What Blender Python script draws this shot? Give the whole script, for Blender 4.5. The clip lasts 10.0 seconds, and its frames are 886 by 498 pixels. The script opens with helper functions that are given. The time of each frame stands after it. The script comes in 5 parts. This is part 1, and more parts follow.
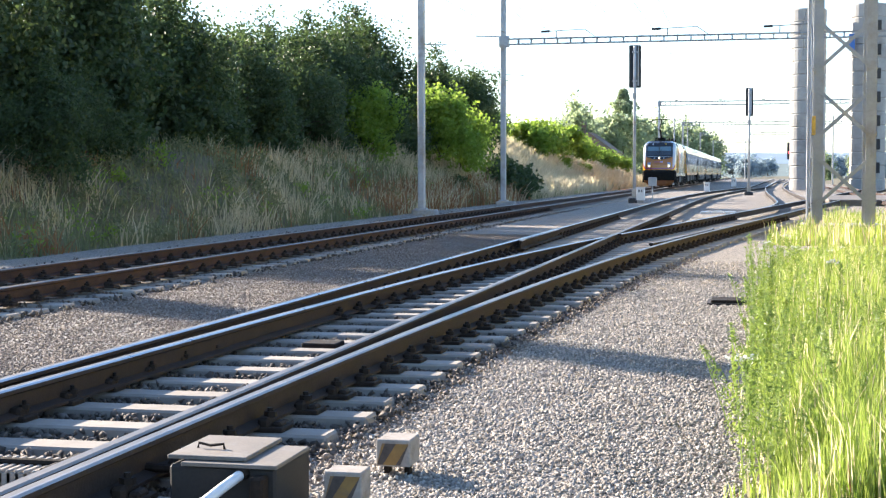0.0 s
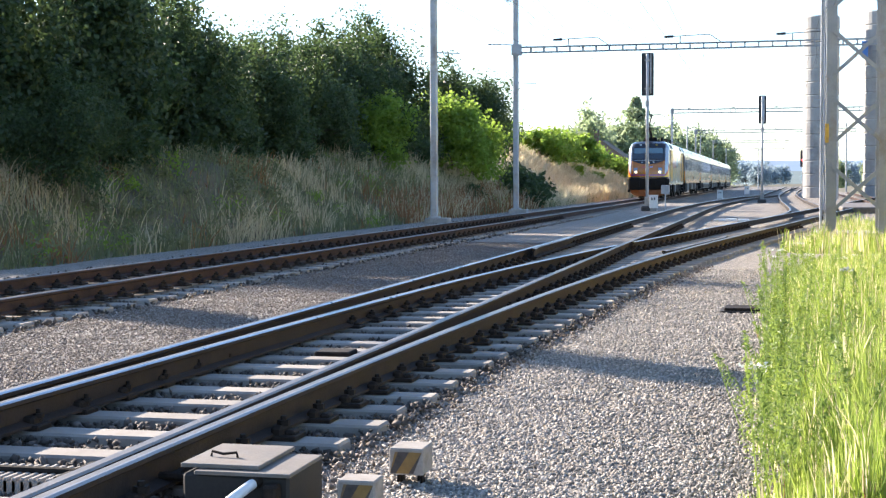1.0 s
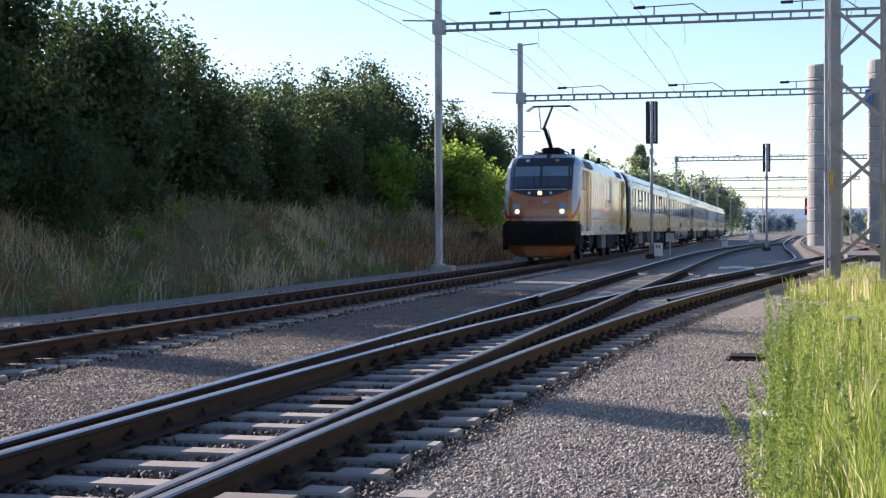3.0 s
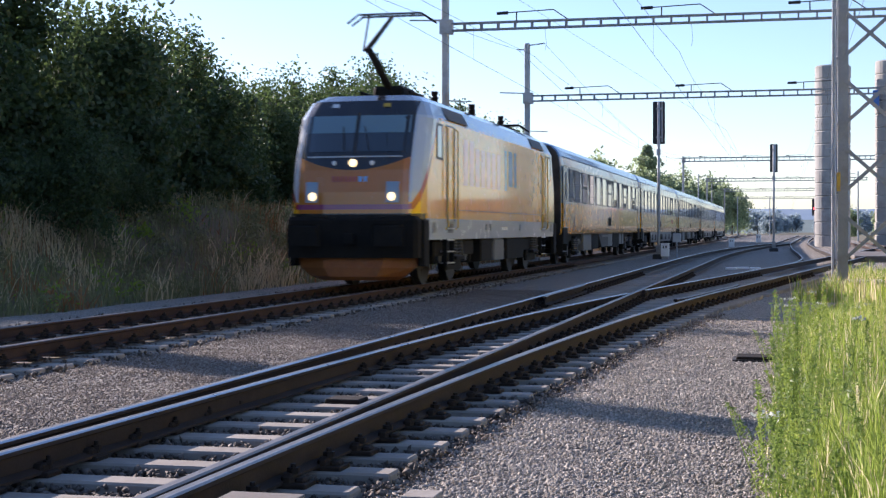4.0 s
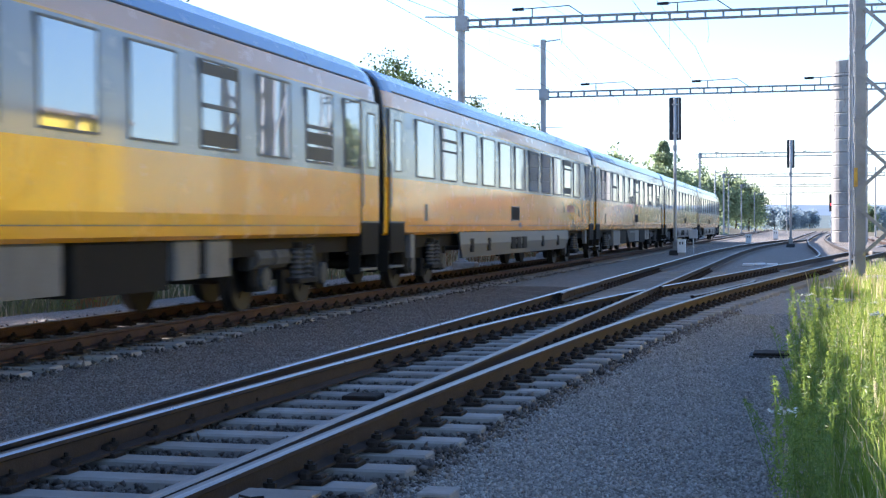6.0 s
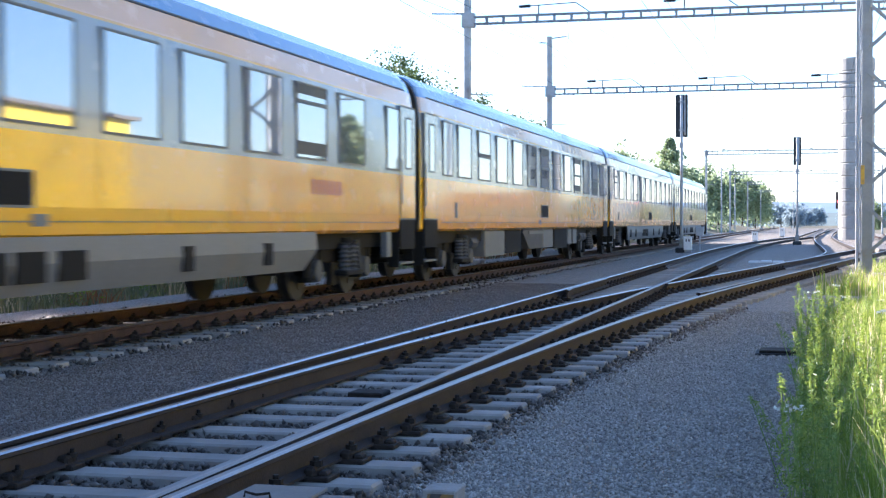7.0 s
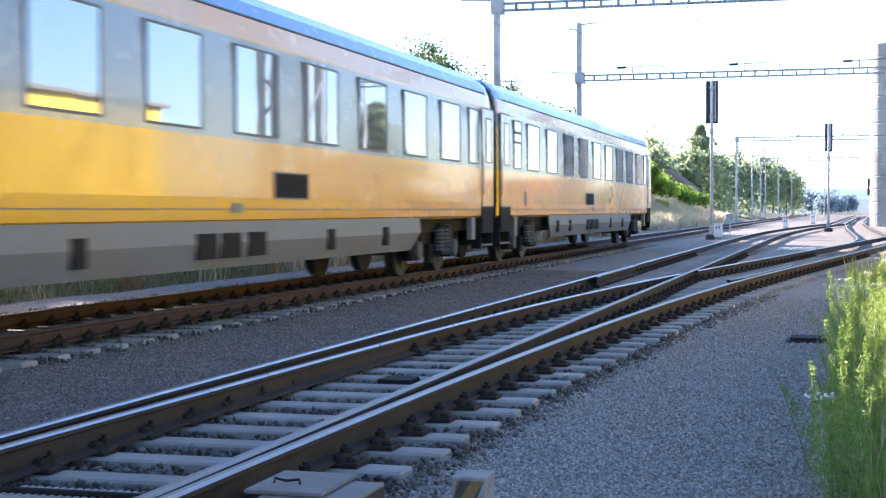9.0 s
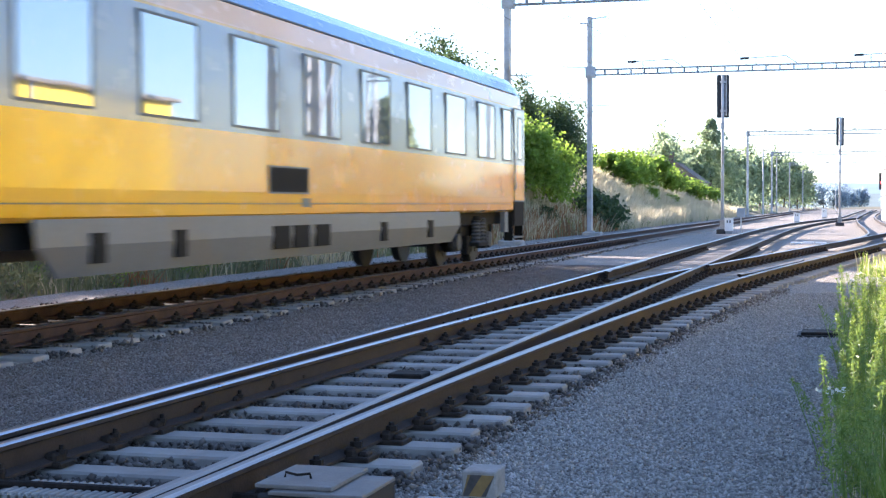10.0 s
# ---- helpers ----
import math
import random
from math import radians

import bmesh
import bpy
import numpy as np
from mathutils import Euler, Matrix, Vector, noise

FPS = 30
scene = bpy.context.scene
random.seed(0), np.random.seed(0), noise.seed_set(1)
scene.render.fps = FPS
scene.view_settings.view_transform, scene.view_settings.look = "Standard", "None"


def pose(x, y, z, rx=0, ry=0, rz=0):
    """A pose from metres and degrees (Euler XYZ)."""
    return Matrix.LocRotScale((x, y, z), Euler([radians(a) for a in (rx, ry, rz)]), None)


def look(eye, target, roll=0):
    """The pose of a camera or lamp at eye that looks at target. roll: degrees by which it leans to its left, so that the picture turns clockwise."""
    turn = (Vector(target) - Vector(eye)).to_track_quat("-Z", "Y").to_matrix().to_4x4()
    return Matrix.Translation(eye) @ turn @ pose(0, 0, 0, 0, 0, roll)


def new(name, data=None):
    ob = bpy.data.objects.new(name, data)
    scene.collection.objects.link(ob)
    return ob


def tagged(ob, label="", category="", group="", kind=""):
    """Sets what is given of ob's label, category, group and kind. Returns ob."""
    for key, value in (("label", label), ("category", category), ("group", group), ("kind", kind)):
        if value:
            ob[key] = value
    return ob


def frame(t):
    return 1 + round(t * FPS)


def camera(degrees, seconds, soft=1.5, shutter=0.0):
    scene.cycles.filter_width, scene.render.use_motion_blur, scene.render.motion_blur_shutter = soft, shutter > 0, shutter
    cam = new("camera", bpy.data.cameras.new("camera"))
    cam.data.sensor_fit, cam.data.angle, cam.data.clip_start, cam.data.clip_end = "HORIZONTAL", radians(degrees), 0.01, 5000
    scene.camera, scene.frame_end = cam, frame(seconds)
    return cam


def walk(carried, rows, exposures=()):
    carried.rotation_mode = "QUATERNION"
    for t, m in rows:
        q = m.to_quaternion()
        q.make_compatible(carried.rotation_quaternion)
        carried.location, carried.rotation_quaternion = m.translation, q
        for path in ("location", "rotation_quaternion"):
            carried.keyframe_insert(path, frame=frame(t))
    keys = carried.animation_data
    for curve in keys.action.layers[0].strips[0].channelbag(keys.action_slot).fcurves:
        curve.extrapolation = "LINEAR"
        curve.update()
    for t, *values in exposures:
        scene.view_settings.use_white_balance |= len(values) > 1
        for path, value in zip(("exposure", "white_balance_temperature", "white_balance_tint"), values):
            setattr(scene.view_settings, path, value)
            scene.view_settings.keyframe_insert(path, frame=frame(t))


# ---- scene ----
cam = camera(34.18, 10.0, soft=1.3, shutter=0.25)
# seconds, yaw, pitch, roll; the track runs along +y, rail tops at z = 0
PATH = [
    (0.0, 12.391, -2.964, 0.13),
    (0.5, 12.476, -2.772, 0.22),
    (1.0, 12.893, -2.634, 0.24),
    (1.5, 13.180, -2.223, 0.19),
    (2.0, 12.996, -1.130, 0.21),
    (2.5, 13.006, -0.762, 0.24),
    (4.0, 13.346, -0.743, 0.08),
    (4.5, 13.538, -0.996, 0.15),
    (5.0, 13.692, -0.897, 0.11),
    (5.5, 13.866, -0.852, 0.22),
    (7.0, 14.230, -0.998, 0.13),
    (7.5, 14.473, -1.058, 0.26),
    (8.0, 14.686, -1.211, 0.23),
    (8.5, 15.101, -1.356, 0.23),
    (9.0, 15.392, -1.511, 0.17),
    (9.5, 15.588, -1.587, 0.29),
    (10.0, 15.809, -1.731, 0.20),
]
EYE = (0.0, 0.0, 1.176)
STOPS = [(t, e + 0.9, 5980 - 20 * t + 90 * max(0, t - 6.5) + 60 * max(0, 2.5 - t) - 330 * min(1, max(0, (t - 3.5) / 1.5)), 11.5 + 0.7 * t + 8 * max(0, 1 - abs(t - 3.7) / 2.8)) for t, e in ((0.0, 0.98), (1.0, 0.87), (1.5, 0.7), (2.5, 0.15), (4.0, 0.05), (5.0, 0.3), (5.7, 0.6), (7.0, 1.05), (8.0, 1.25), (10.0, 1.3))]
walk(cam, [(t, pose(*EYE, 90 + p, r, y)) for t, y, p, r in PATH], STOPS)

# ---- light ----
SUN_AZ, SUN_EL = 57.0, 22.2  # degrees to the left of +y, degrees up
world = bpy.data.worlds.new("sky_world")
scene.world = world
world.use_nodes = True
wn = world.node_tree
sky = wn.nodes.new("ShaderNodeTexSky")
sky.sky_type, sky.sun_disc = "NISHITA", False
sky.sun_elevation, sky.sun_rotation = radians(SUN_EL), radians(-SUN_AZ)
sky.air_density, sky.dust_density, sky.ozone_density = 1.0, 0.3, 2.6
wn.links.new(sky.outputs[0], wn.nodes["Background"].inputs[0])
wn.nodes["Background"].inputs[1].default_value = 0.095
sun_data = bpy.data.lights.new("sun", "SUN")
sun_data.energy, sun_data.angle, sun_data.color = 5.0, radians(0.6), (1.0, 0.86, 0.68)
sun = new("sun", sun_data)
_sd = Vector((-math.sin(radians(SUN_AZ)) * math.cos(radians(SUN_EL)), math.cos(radians(SUN_AZ)) * math.cos(radians(SUN_EL)), math.sin(radians(SUN_EL))))
sun.matrix_world = look(_sd * 100, (0, 0, 0))


# ---- materials ----
class Nodes:
    """A small builder for node trees."""

    def __init__(self, name):
        self.mat = bpy.data.materials.new(name)
        self.mat.use_nodes = True
        self.t = self.mat.node_tree
        self.bsdf = self.t.nodes["Principled BSDF"]
        self.out = self.t.nodes["Material Output"]
        self.co = self.t.nodes.new("ShaderNodeTexCoord").outputs["Object"]

    def put(self, value, socket):
        if isinstance(value, bpy.types.NodeSocket):
            self.t.links.new(value, socket)
        else:
            socket.default_value = value

    def math(self, op, a, b=0.0, c=0.0):
        n = self.t.nodes.new("ShaderNodeMath")
        n.operation = op
        for v, s in zip((a, b, c), n.inputs):
            self.put(v, s)
        return n.outputs[0]

    def noise(self, scale, detail=4.0, rough=0.6, co=None, stretch=None):
        n = self.t.nodes.new("ShaderNodeTexNoise")
        n.inputs["Scale"].default_value, n.inputs["Detail"].default_value, n.inputs["Roughness"].default_value = scale, detail, rough
        c = co or self.co
        if stretch:
            m = self.t.nodes.new("ShaderNodeMapping")
            m.inputs["Scale"].default_value = stretch
            self.t.links.new(c, m.inputs[0])
            c = m.outputs[0]
        self.t.links.new(c, n.inputs["Vector"])
        return n.outputs["Fac"]

    def voronoi(self, scale, what="Distance"):
        n = self.t.nodes.new("ShaderNodeTexVoronoi")
        n.inputs["Scale"].default_value = scale
        self.t.links.new(self.co, n.inputs["Vector"])
        return n.outputs[what]

    def ramp(self, fac, stops):
        n = self.t.nodes.new("ShaderNodeValToRGB")
        e = n.color_ramp.elements
        while len(e) < len(stops):
            e.new(0.5)
        for el, (p, c) in zip(e, stops):
            el.position, el.color = p, (*c, 1)
        self.put(fac, n.inputs[0])
        return n.outputs[0]

    def mix(self, fac, a, b, mode="MIX"):
        n = self.t.nodes.new("ShaderNodeMix")
        n.data_type, n.blend_type = "RGBA", mode
        self.put(fac, n.inputs[0])
        for v, s in ((a, n.inputs[6]), (b, n.inputs[7])):
            self.put((*v, 1) if isinstance(v, tuple) and len(v) == 3 else v, s)
        return n.outputs[2]

    def bump(self, height, strength, distance=0.01):
        n = self.t.nodes.new("ShaderNodeBump")
        n.inputs["Strength"].default_value, n.inputs["Distance"].default_value = strength, distance
        self.t.links.new(height, n.inputs["Height"])
        self.t.links.new(n.outputs[0], self.bsdf.inputs["Normal"])

    def xyz(self):
        n = self.t.nodes.new("ShaderNodeSeparateXYZ")
        self.t.links.new(self.co, n.inputs[0])
        return n.outputs

    def island(self):
        return self.t.nodes.new("ShaderNodeNewGeometry").outputs["Random Per Island"]

    def each(self):
        return self.t.nodes.new("ShaderNodeObjectInfo").outputs["Random"]

    def done(self, color, rough=0.6, metal=0.0, spec=0.5):
        self.put((*color, 1) if isinstance(color, tuple) and len(color) == 3 else color, self.bsdf.inputs["Base Color"])
        self.put(rough, self.bsdf.inputs["Roughness"])
        self.put(metal, self.bsdf.inputs["Metallic"])
        self.bsdf.inputs["Specular IOR Level"].default_value = spec
        return self.mat


def surface(name, a, b, scale=3.0, rough=0.6, metal=0.0, fine=40.0, bump=0.15, spec=0.5, stain=None, depth=0.005):
    """Two tones mixed by a broad and a fine noise, uneven gloss and a fine relief."""
    k = Nodes(name)
    broad, grain = k.noise(scale, 5.0), k.noise(fine, 3.0)
    fac = k.math("ADD", k.math("MULTIPLY", broad, 0.65), k.math("MULTIPLY", grain, 0.35))
    col = k.ramp(fac, [(0.36, a), (0.64, b)])
    if stain:
        col = k.mix(k.ramp(k.noise(scale * 0.6, 6.0, 0.7), [(0.52, (0, 0, 0)), (0.68, (1, 1, 1))]), col, stain)
    r = k.math("ADD", k.math("MULTIPLY", broad, 0.25), rough - 0.12)
    if bump:
        k.bump(grain, bump, depth)
    return k.done(col, r, metal, spec)


def leafy(name, a, b, gloss=0.45, glow=0.5, through_tint=(0.25, 0.32, 0.02)):
    """Thin leaves or blades: each one its own tone, light passes through."""
    k = Nodes(name)
    col = k.ramp(k.island(), [(0.0, a), (1.0, b)])
    k.done(col, gloss, 0.0, 0.35)
    tr = k.t.nodes.new("ShaderNodeBsdfTranslucent")
    k.t.links.new(k.mix(0.35, col, through_tint), tr.inputs[0])
    m = k.t.nodes.new("ShaderNodeMixShader")
    m.inputs[0].default_value = glow
    k.t.links.new(k.bsdf.outputs[0], m.inputs[1])
    k.t.links.new(tr.outputs[0], m.inputs[2])
    k.t.links.new(m.outputs[0], k.out.inputs[0])
    return k.mat


def lamp_glow(name, color, strength):
    k = Nodes(name)
    k.bsdf.inputs["Emission Color"].default_value = (*color, 1)
    k.bsdf.inputs["Emission Strength"].default_value = strength
    return k.done(color, 0.3)


def gravel_mat():
    k = Nodes("gravel")
    cell = k.t.nodes.new("ShaderNodeTexVoronoi")
    cell.inputs["Scale"].default_value = 48.0
    k.t.links.new(k.co, cell.inputs["Vector"])
    sep = k.t.nodes.new("ShaderNodeSeparateColor")
    k.t.links.new(cell.outputs["Color"], sep.inputs[0])
    broad = k.noise(0.5, 5.0)
    tone = k.ramp(sep.outputs[0], [(0.0, (0.13, 0.115, 0.097)), (0.5, (0.3, 0.264, 0.225)), (1.0, (0.48, 0.43, 0.37))])
    col = k.mix(k.math("MULTIPLY", broad, 0.45), tone, (0.15, 0.12, 0.095))
    h = k.math("ADD", k.math("MULTIPLY", cell.outputs["Distance"], -1.0), k.math("MULTIPLY", k.noise(80.0), 0.3))
    k.bump(h, 0.8, 0.012)
    return k.done(col, 0.85, 0.0, 0.25)


def stones_mat(name, a, b, c):
    k = Nodes(name)
    col = k.ramp(k.island(), [(0.0, a), (0.55, b), (1.0, c)])
    col = k.mix(k.math("MULTIPLY", k.noise(25.0), 0.5), col, a)
    k.bump(k.noise(90.0), 0.4, 0.004)
    return k.done(col, 0.8, 0.0, 0.3)


def concrete_piece(name, a, b):
    k = Nodes(name)
    base = k.mix(k.each(), a, b)
    dirt = k.ramp(k.noise(4.0, 6.0, 0.7), [(0.4, (0, 0, 0)), (0.75, (1, 1, 1))])
    col = k.mix(k.math("MULTIPLY", k.noise(60.0), 0.35), k.mix(k.math("MULTIPLY", dirt, 0.5), base, (0.16, 0.12, 0.09)), (0.2, 0.18, 0.16))
    k.bump(k.noise(120.0), 0.25, 0.004)
    return k.done(col, 0.85, 0.0, 0.25)


GRAVEL = gravel_mat()
BALLAST = stones_mat("ballast_stone", (0.05, 0.04, 0.033), (0.12, 0.097, 0.08), (0.25, 0.21, 0.178))
CHIPS = stones_mat("gravel_chips", (0.2, 0.176, 0.15), (0.42, 0.372, 0.318), (0.64, 0.575, 0.5))
CHIPS_BROWN = stones_mat("brown_gravel_chips", (0.11, 0.087, 0.07), (0.235, 0.19, 0.158), (0.38, 0.318, 0.27))
SOIL = surface("dry_soil", (0.10, 0.085, 0.05), (0.2, 0.17, 0.09), 0.3, 0.9, 0.0, 6.0, 0.5)
SLEEPER = concrete_piece("sleeper_concrete", (0.31, 0.275, 0.238), (0.43, 0.385, 0.335))
RAIL_SIDE = surface("rail_rust", (0.02, 0.014, 0.0115), (0.05, 0.035, 0.028), 5.0, 0.75, 0.0, 60.0, 0.35, spec=0.25)
RAIL_OLD = surface("rail_red_rust", (0.04, 0.024, 0.018), (0.085, 0.048, 0.036), 4.0, 0.8, 0.0, 60.0, 0.35, spec=0.2)
RAIL_TOP = surface("rail_running_steel", (0.36, 0.37, 0.39), (0.5, 0.51, 0.53), 2.0, 0.3, 1.0, 80.0, 0.05)
RAIL_TOP_NEAR = surface("rail_brushed_steel", (0.22, 0.2, 0.19), (0.36, 0.34, 0.33), 2.0, 0.38, 0.8, 80.0, 0.05)
RAIL_TOP_WORN = surface("rail_worn_steel", (0.17, 0.145, 0.125), (0.29, 0.255, 0.23), 2.0, 0.45, 0.7, 80.0, 0.05)
RAIL_TOP_OLD = surface("rail_dull_steel", (0.12, 0.105, 0.098), (0.2, 0.178, 0.165), 2.0, 0.45, 0.5, 80.0, 0.05)
CAST = surface("greasy_cast_iron", (0.012, 0.009, 0.007), (0.04, 0.028, 0.021), 12.0, 0.75, 0.0, 70.0, 0.4, spec=0.15)
GALV = surface("galvanised_steel", (0.38, 0.39, 0.4), (0.5, 0.51, 0.52), 1.5, 0.6, 0.1, 30.0, 0.1, stain=(0.3, 0.27, 0.24))
LATTICE = surface("grey_painted_lattice", (0.22, 0.24, 0.26), (0.31, 0.33, 0.355), 1.2, 0.6, 0.1, 30.0, 0.1, stain=(0.21, 0.195, 0.185))
WIRE = surface("dark_copper_wire", (0.07, 0.065, 0.06), (0.13, 0.12, 0.11), 1.0, 0.6, 0.5, 10.0, 0.0)
CONCRETE = surface("weathered_concrete", (0.3, 0.29, 0.27), (0.44, 0.42, 0.39), 1.2, 0.85, 0.0, 30.0, 0.3, stain=(0.24, 0.22, 0.19))
TOWER = surface("tower_concrete", (0.34, 0.32, 0.30), (0.46, 0.44, 0.41), 0.7, 0.85, 0.0, 20.0, 0.3, stain=(0.27, 0.25, 0.23))
BLACK = surface("black_painted_metal", (0.012, 0.012, 0.014), (0.03, 0.03, 0.033), 4.0, 0.5, 0.0, 40.0, 0.1)
WHITE = surface("white_painted_metal", (0.66, 0.66, 0.65), (0.8, 0.8, 0.79), 4.0, 0.5, 0.0, 40.0, 0.08)
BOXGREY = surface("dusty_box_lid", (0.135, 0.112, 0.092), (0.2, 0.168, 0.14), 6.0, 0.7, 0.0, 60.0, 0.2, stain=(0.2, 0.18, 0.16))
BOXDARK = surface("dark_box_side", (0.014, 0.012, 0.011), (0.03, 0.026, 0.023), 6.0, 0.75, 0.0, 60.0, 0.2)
YELLOWP = surface("marker_yellow", (0.5, 0.3, 0.03), (0.62, 0.4, 0.05), 12.0, 0.6, 0.0, 60.0, 0.15, stain=(0.25, 0.17, 0.08))
# faded yellow, darkened further to carry the shade on the front face
DULLYELLOW = surface("faded_shaded_yellow", (0.2, 0.115, 0.035), (0.28, 0.165, 0.05), 12.0, 0.8, 0.0, 60.0, 0.15, stain=(0.16, 0.11, 0.07))
DULLBLACK = surface("faded_marker_black", (0.05, 0.04, 0.034), (0.09, 0.07, 0.06), 12.0, 0.8, 0.0, 60.0, 0.15)
DUSTY = surface("dusty_block_concrete", (0.26, 0.228, 0.198), (0.37, 0.33, 0.29), 8.0, 0.9, 0.0, 70.0, 0.3, stain=(0.2, 0.16, 0.13))
BARK = surface("bark", (0.05, 0.038, 0.028), (0.12, 0.095, 0.07), 6.0, 0.9, 0.0, 40.0, 0.6)
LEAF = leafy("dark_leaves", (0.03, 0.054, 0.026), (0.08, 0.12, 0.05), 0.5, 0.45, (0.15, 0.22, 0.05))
# sunlit foliage: sunshine put into a brighter leaf tint
LEAF_SUNLIT = leafy("sunlit_leaves", (0.17, 0.29, 0.04), (0.33, 0.46, 0.1), 0.5, 0.72)
# distance haze put into these leaves as a paler green
NEEDLE = leafy("haze_pale_leaves", (0.22, 0.29, 0.18), (0.4, 0.46, 0.3), 0.6, 0.72, (0.3, 0.36, 0.14))
# blue air haze mixed into the leaf colour of the far wood
HAZEWOOD = leafy("haze_tinted_leaves", (0.3, 0.38, 0.44), (0.4, 0.48, 0.54), 0.7, 0.65, (0.26, 0.33, 0.34))
GRASS = leafy("green_grass", (0.18, 0.28, 0.04), (0.44, 0.5, 0.15), 0.5, 0.6)
DRY = leafy("dry_grass", (0.48, 0.4, 0.25), (0.76, 0.66, 0.45), 0.6, 0.7, (0.74, 0.63, 0.4))
WEED = leafy("bank_weeds", (0.12, 0.155, 0.075), (0.31, 0.31, 0.17), 0.6, 0.5, (0.25, 0.24, 0.08))
RUSTGRASS = leafy("russet_grass", (0.22, 0.1, 0.045), (0.38, 0.2, 0.09), 0.6, 0.45, (0.45, 0.22, 0.08))
WEEDGREEN = leafy("weed_leaves", (0.12, 0.2, 0.05), (0.3, 0.38, 0.12), 0.5, 0.5)
PETAL = leafy("white_petals", (0.6, 0.6, 0.55), (0.8, 0.8, 0.75), 0.6, 0.3)
BLUEPANEL = surface("blue_enamel", (0.03, 0.12, 0.4), (0.05, 0.16, 0.48), 1.0, 0.4, 0.0, 20.0, 0.0)
# the hills carry their haze as a flat blue base colour
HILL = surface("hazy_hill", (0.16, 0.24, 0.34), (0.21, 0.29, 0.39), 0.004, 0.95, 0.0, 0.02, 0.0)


# ---- mesh helpers ----
class Shape:
    """Vertices, faces and a material slot for each face."""

    def __init__(self):
        self.v, self.f, self.m = [], [], []

    def add(self, verts, faces, m=0):
        n = len(self.v)
        self.v += [tuple(p) for p in verts]
        self.f += [tuple(i + n for i in q) for q in faces]
        self.m += [m] * len(faces)
        return self

    def box(self, x0, x1, y0, y1, z0, z1, m=0, c=0.0):
        """A box, with its upright edges and its top rim cut by c."""
        if c <= 0:
            v = [(x, y, z) for z in (z0, z1) for x, y in ((x0, y0), (x1, y0), (x1, y1), (x0, y1))]
            return self.add(v, [(3, 2, 1, 0), (4, 5, 6, 7), (0, 1, 5, 4), (1, 2, 6, 5), (2, 3, 7, 6), (3, 0, 4, 7)], m)
        ring = lambda d, z: [(x0 + c, y0 + d, z), (x1 - c, y0 + d, z), (x1 - d, y0 + c, z), (x1 - d, y1 - c, z), (x1 - c, y1 - d, z), (x0 + c, y1 - d, z), (x0 + d, y1 - c, z), (x0 + d, y0 + c, z)]
        return self.loft([ring(0, z0), ring(0, z1 - c), ring(c * 0.9, z1)], m)

    def loft(self, rings, m=0, caps=True, closed=True):
        n, k = len(rings[0]), len(self.v)
        faces = []
        for i in range(len(rings) - 1):
            for j in range(n if closed else n - 1):
                a, b = i * n + j, i * n + (j + 1) % n
                faces.append((a, b, b + n, a + n))
        if caps:
            faces += [tuple(range(n - 1, -1, -1)), tuple(range((len(rings) - 1) * n, len(rings) * n))]
        return self.add([p for r in rings for p in r], faces, m)

    def tube(self, path, r, n=6, m=0):
        rings = []
        for i, p in enumerate(path):
            a, b = Vector(path[max(i - 1, 0)]), Vector(path[min(i + 1, len(path) - 1)])
            d = (b - a).normalized()
            u = d.cross(Vector((0, 0, 1)) if abs(d.z) < 0.95 else Vector((1, 0, 0))).normalized()
            w = u.cross(d)
            rr = r[i] if isinstance(r, (list, tuple)) else r
            rings.append([Vector(p) + (u * math.cos(k * 2 * math.pi / n) - w * math.sin(k * 2 * math.pi / n)) * rr for k in range(n)])
        return self.loft(rings, m)

    def disc(self, x0, x1, y, z, r, n=20, m=0):
        """A wheel-like drum with its axis along x."""
        ring = lambda x: [(x, y + r * math.cos(k * 2 * math.pi / n), z + r * math.sin(k * 2 * math.pi / n)) for k in range(n)]
        return self.loft([ring(x0), ring(x1)], m)

    def sweep(self, profile, path, slots=None):
        """A profile of (side, up) carried along a path that runs about along y."""
        n = len(profile)
        rings = []
        for i, p in enumerate(path):
            a, b = Vector(path[max(i - 1, 0)]), Vector(path[min(i + 1, len(path) - 1)])
            d = (b - a).normalized()
            s = Vector((d.y, -d.x, 0)).normalized()
            rings.append([Vector(p) + s * q[0] + Vector((0, 0, q[1])) for q in profile])
        k = len(self.f)
        self.loft(rings)
        if slots:
            for i in range(len(rings) - 1):
                for j in range(n):
                    self.m[k + i * n + j] = slots[j]
        return self

    def data(self, name, mats, smooth=False):
        me = bpy.data.meshes.new(name)
        me.from_pydata(self.v, [], self.f)
        for m in mats if isinstance(mats, (list, tuple)) else [mats]:
            me.materials.append(m)
        me.polygons.foreach_set("material_index", self.m)
        if smooth:
            me.polygons.foreach_set("use_smooth", [True] * len(self.f))
        me.update()
        return me


def part(name, shape, mats, parent=None, label="", smooth=False):
    ob = new(name, shape.data(name, mats, smooth) if isinstance(shape, Shape) else shape)
    ob.parent = parent
    return tagged(ob, label)


def thing(name, label, category, group="", kind=""):
    return tagged(new(name), label, category, group, kind)


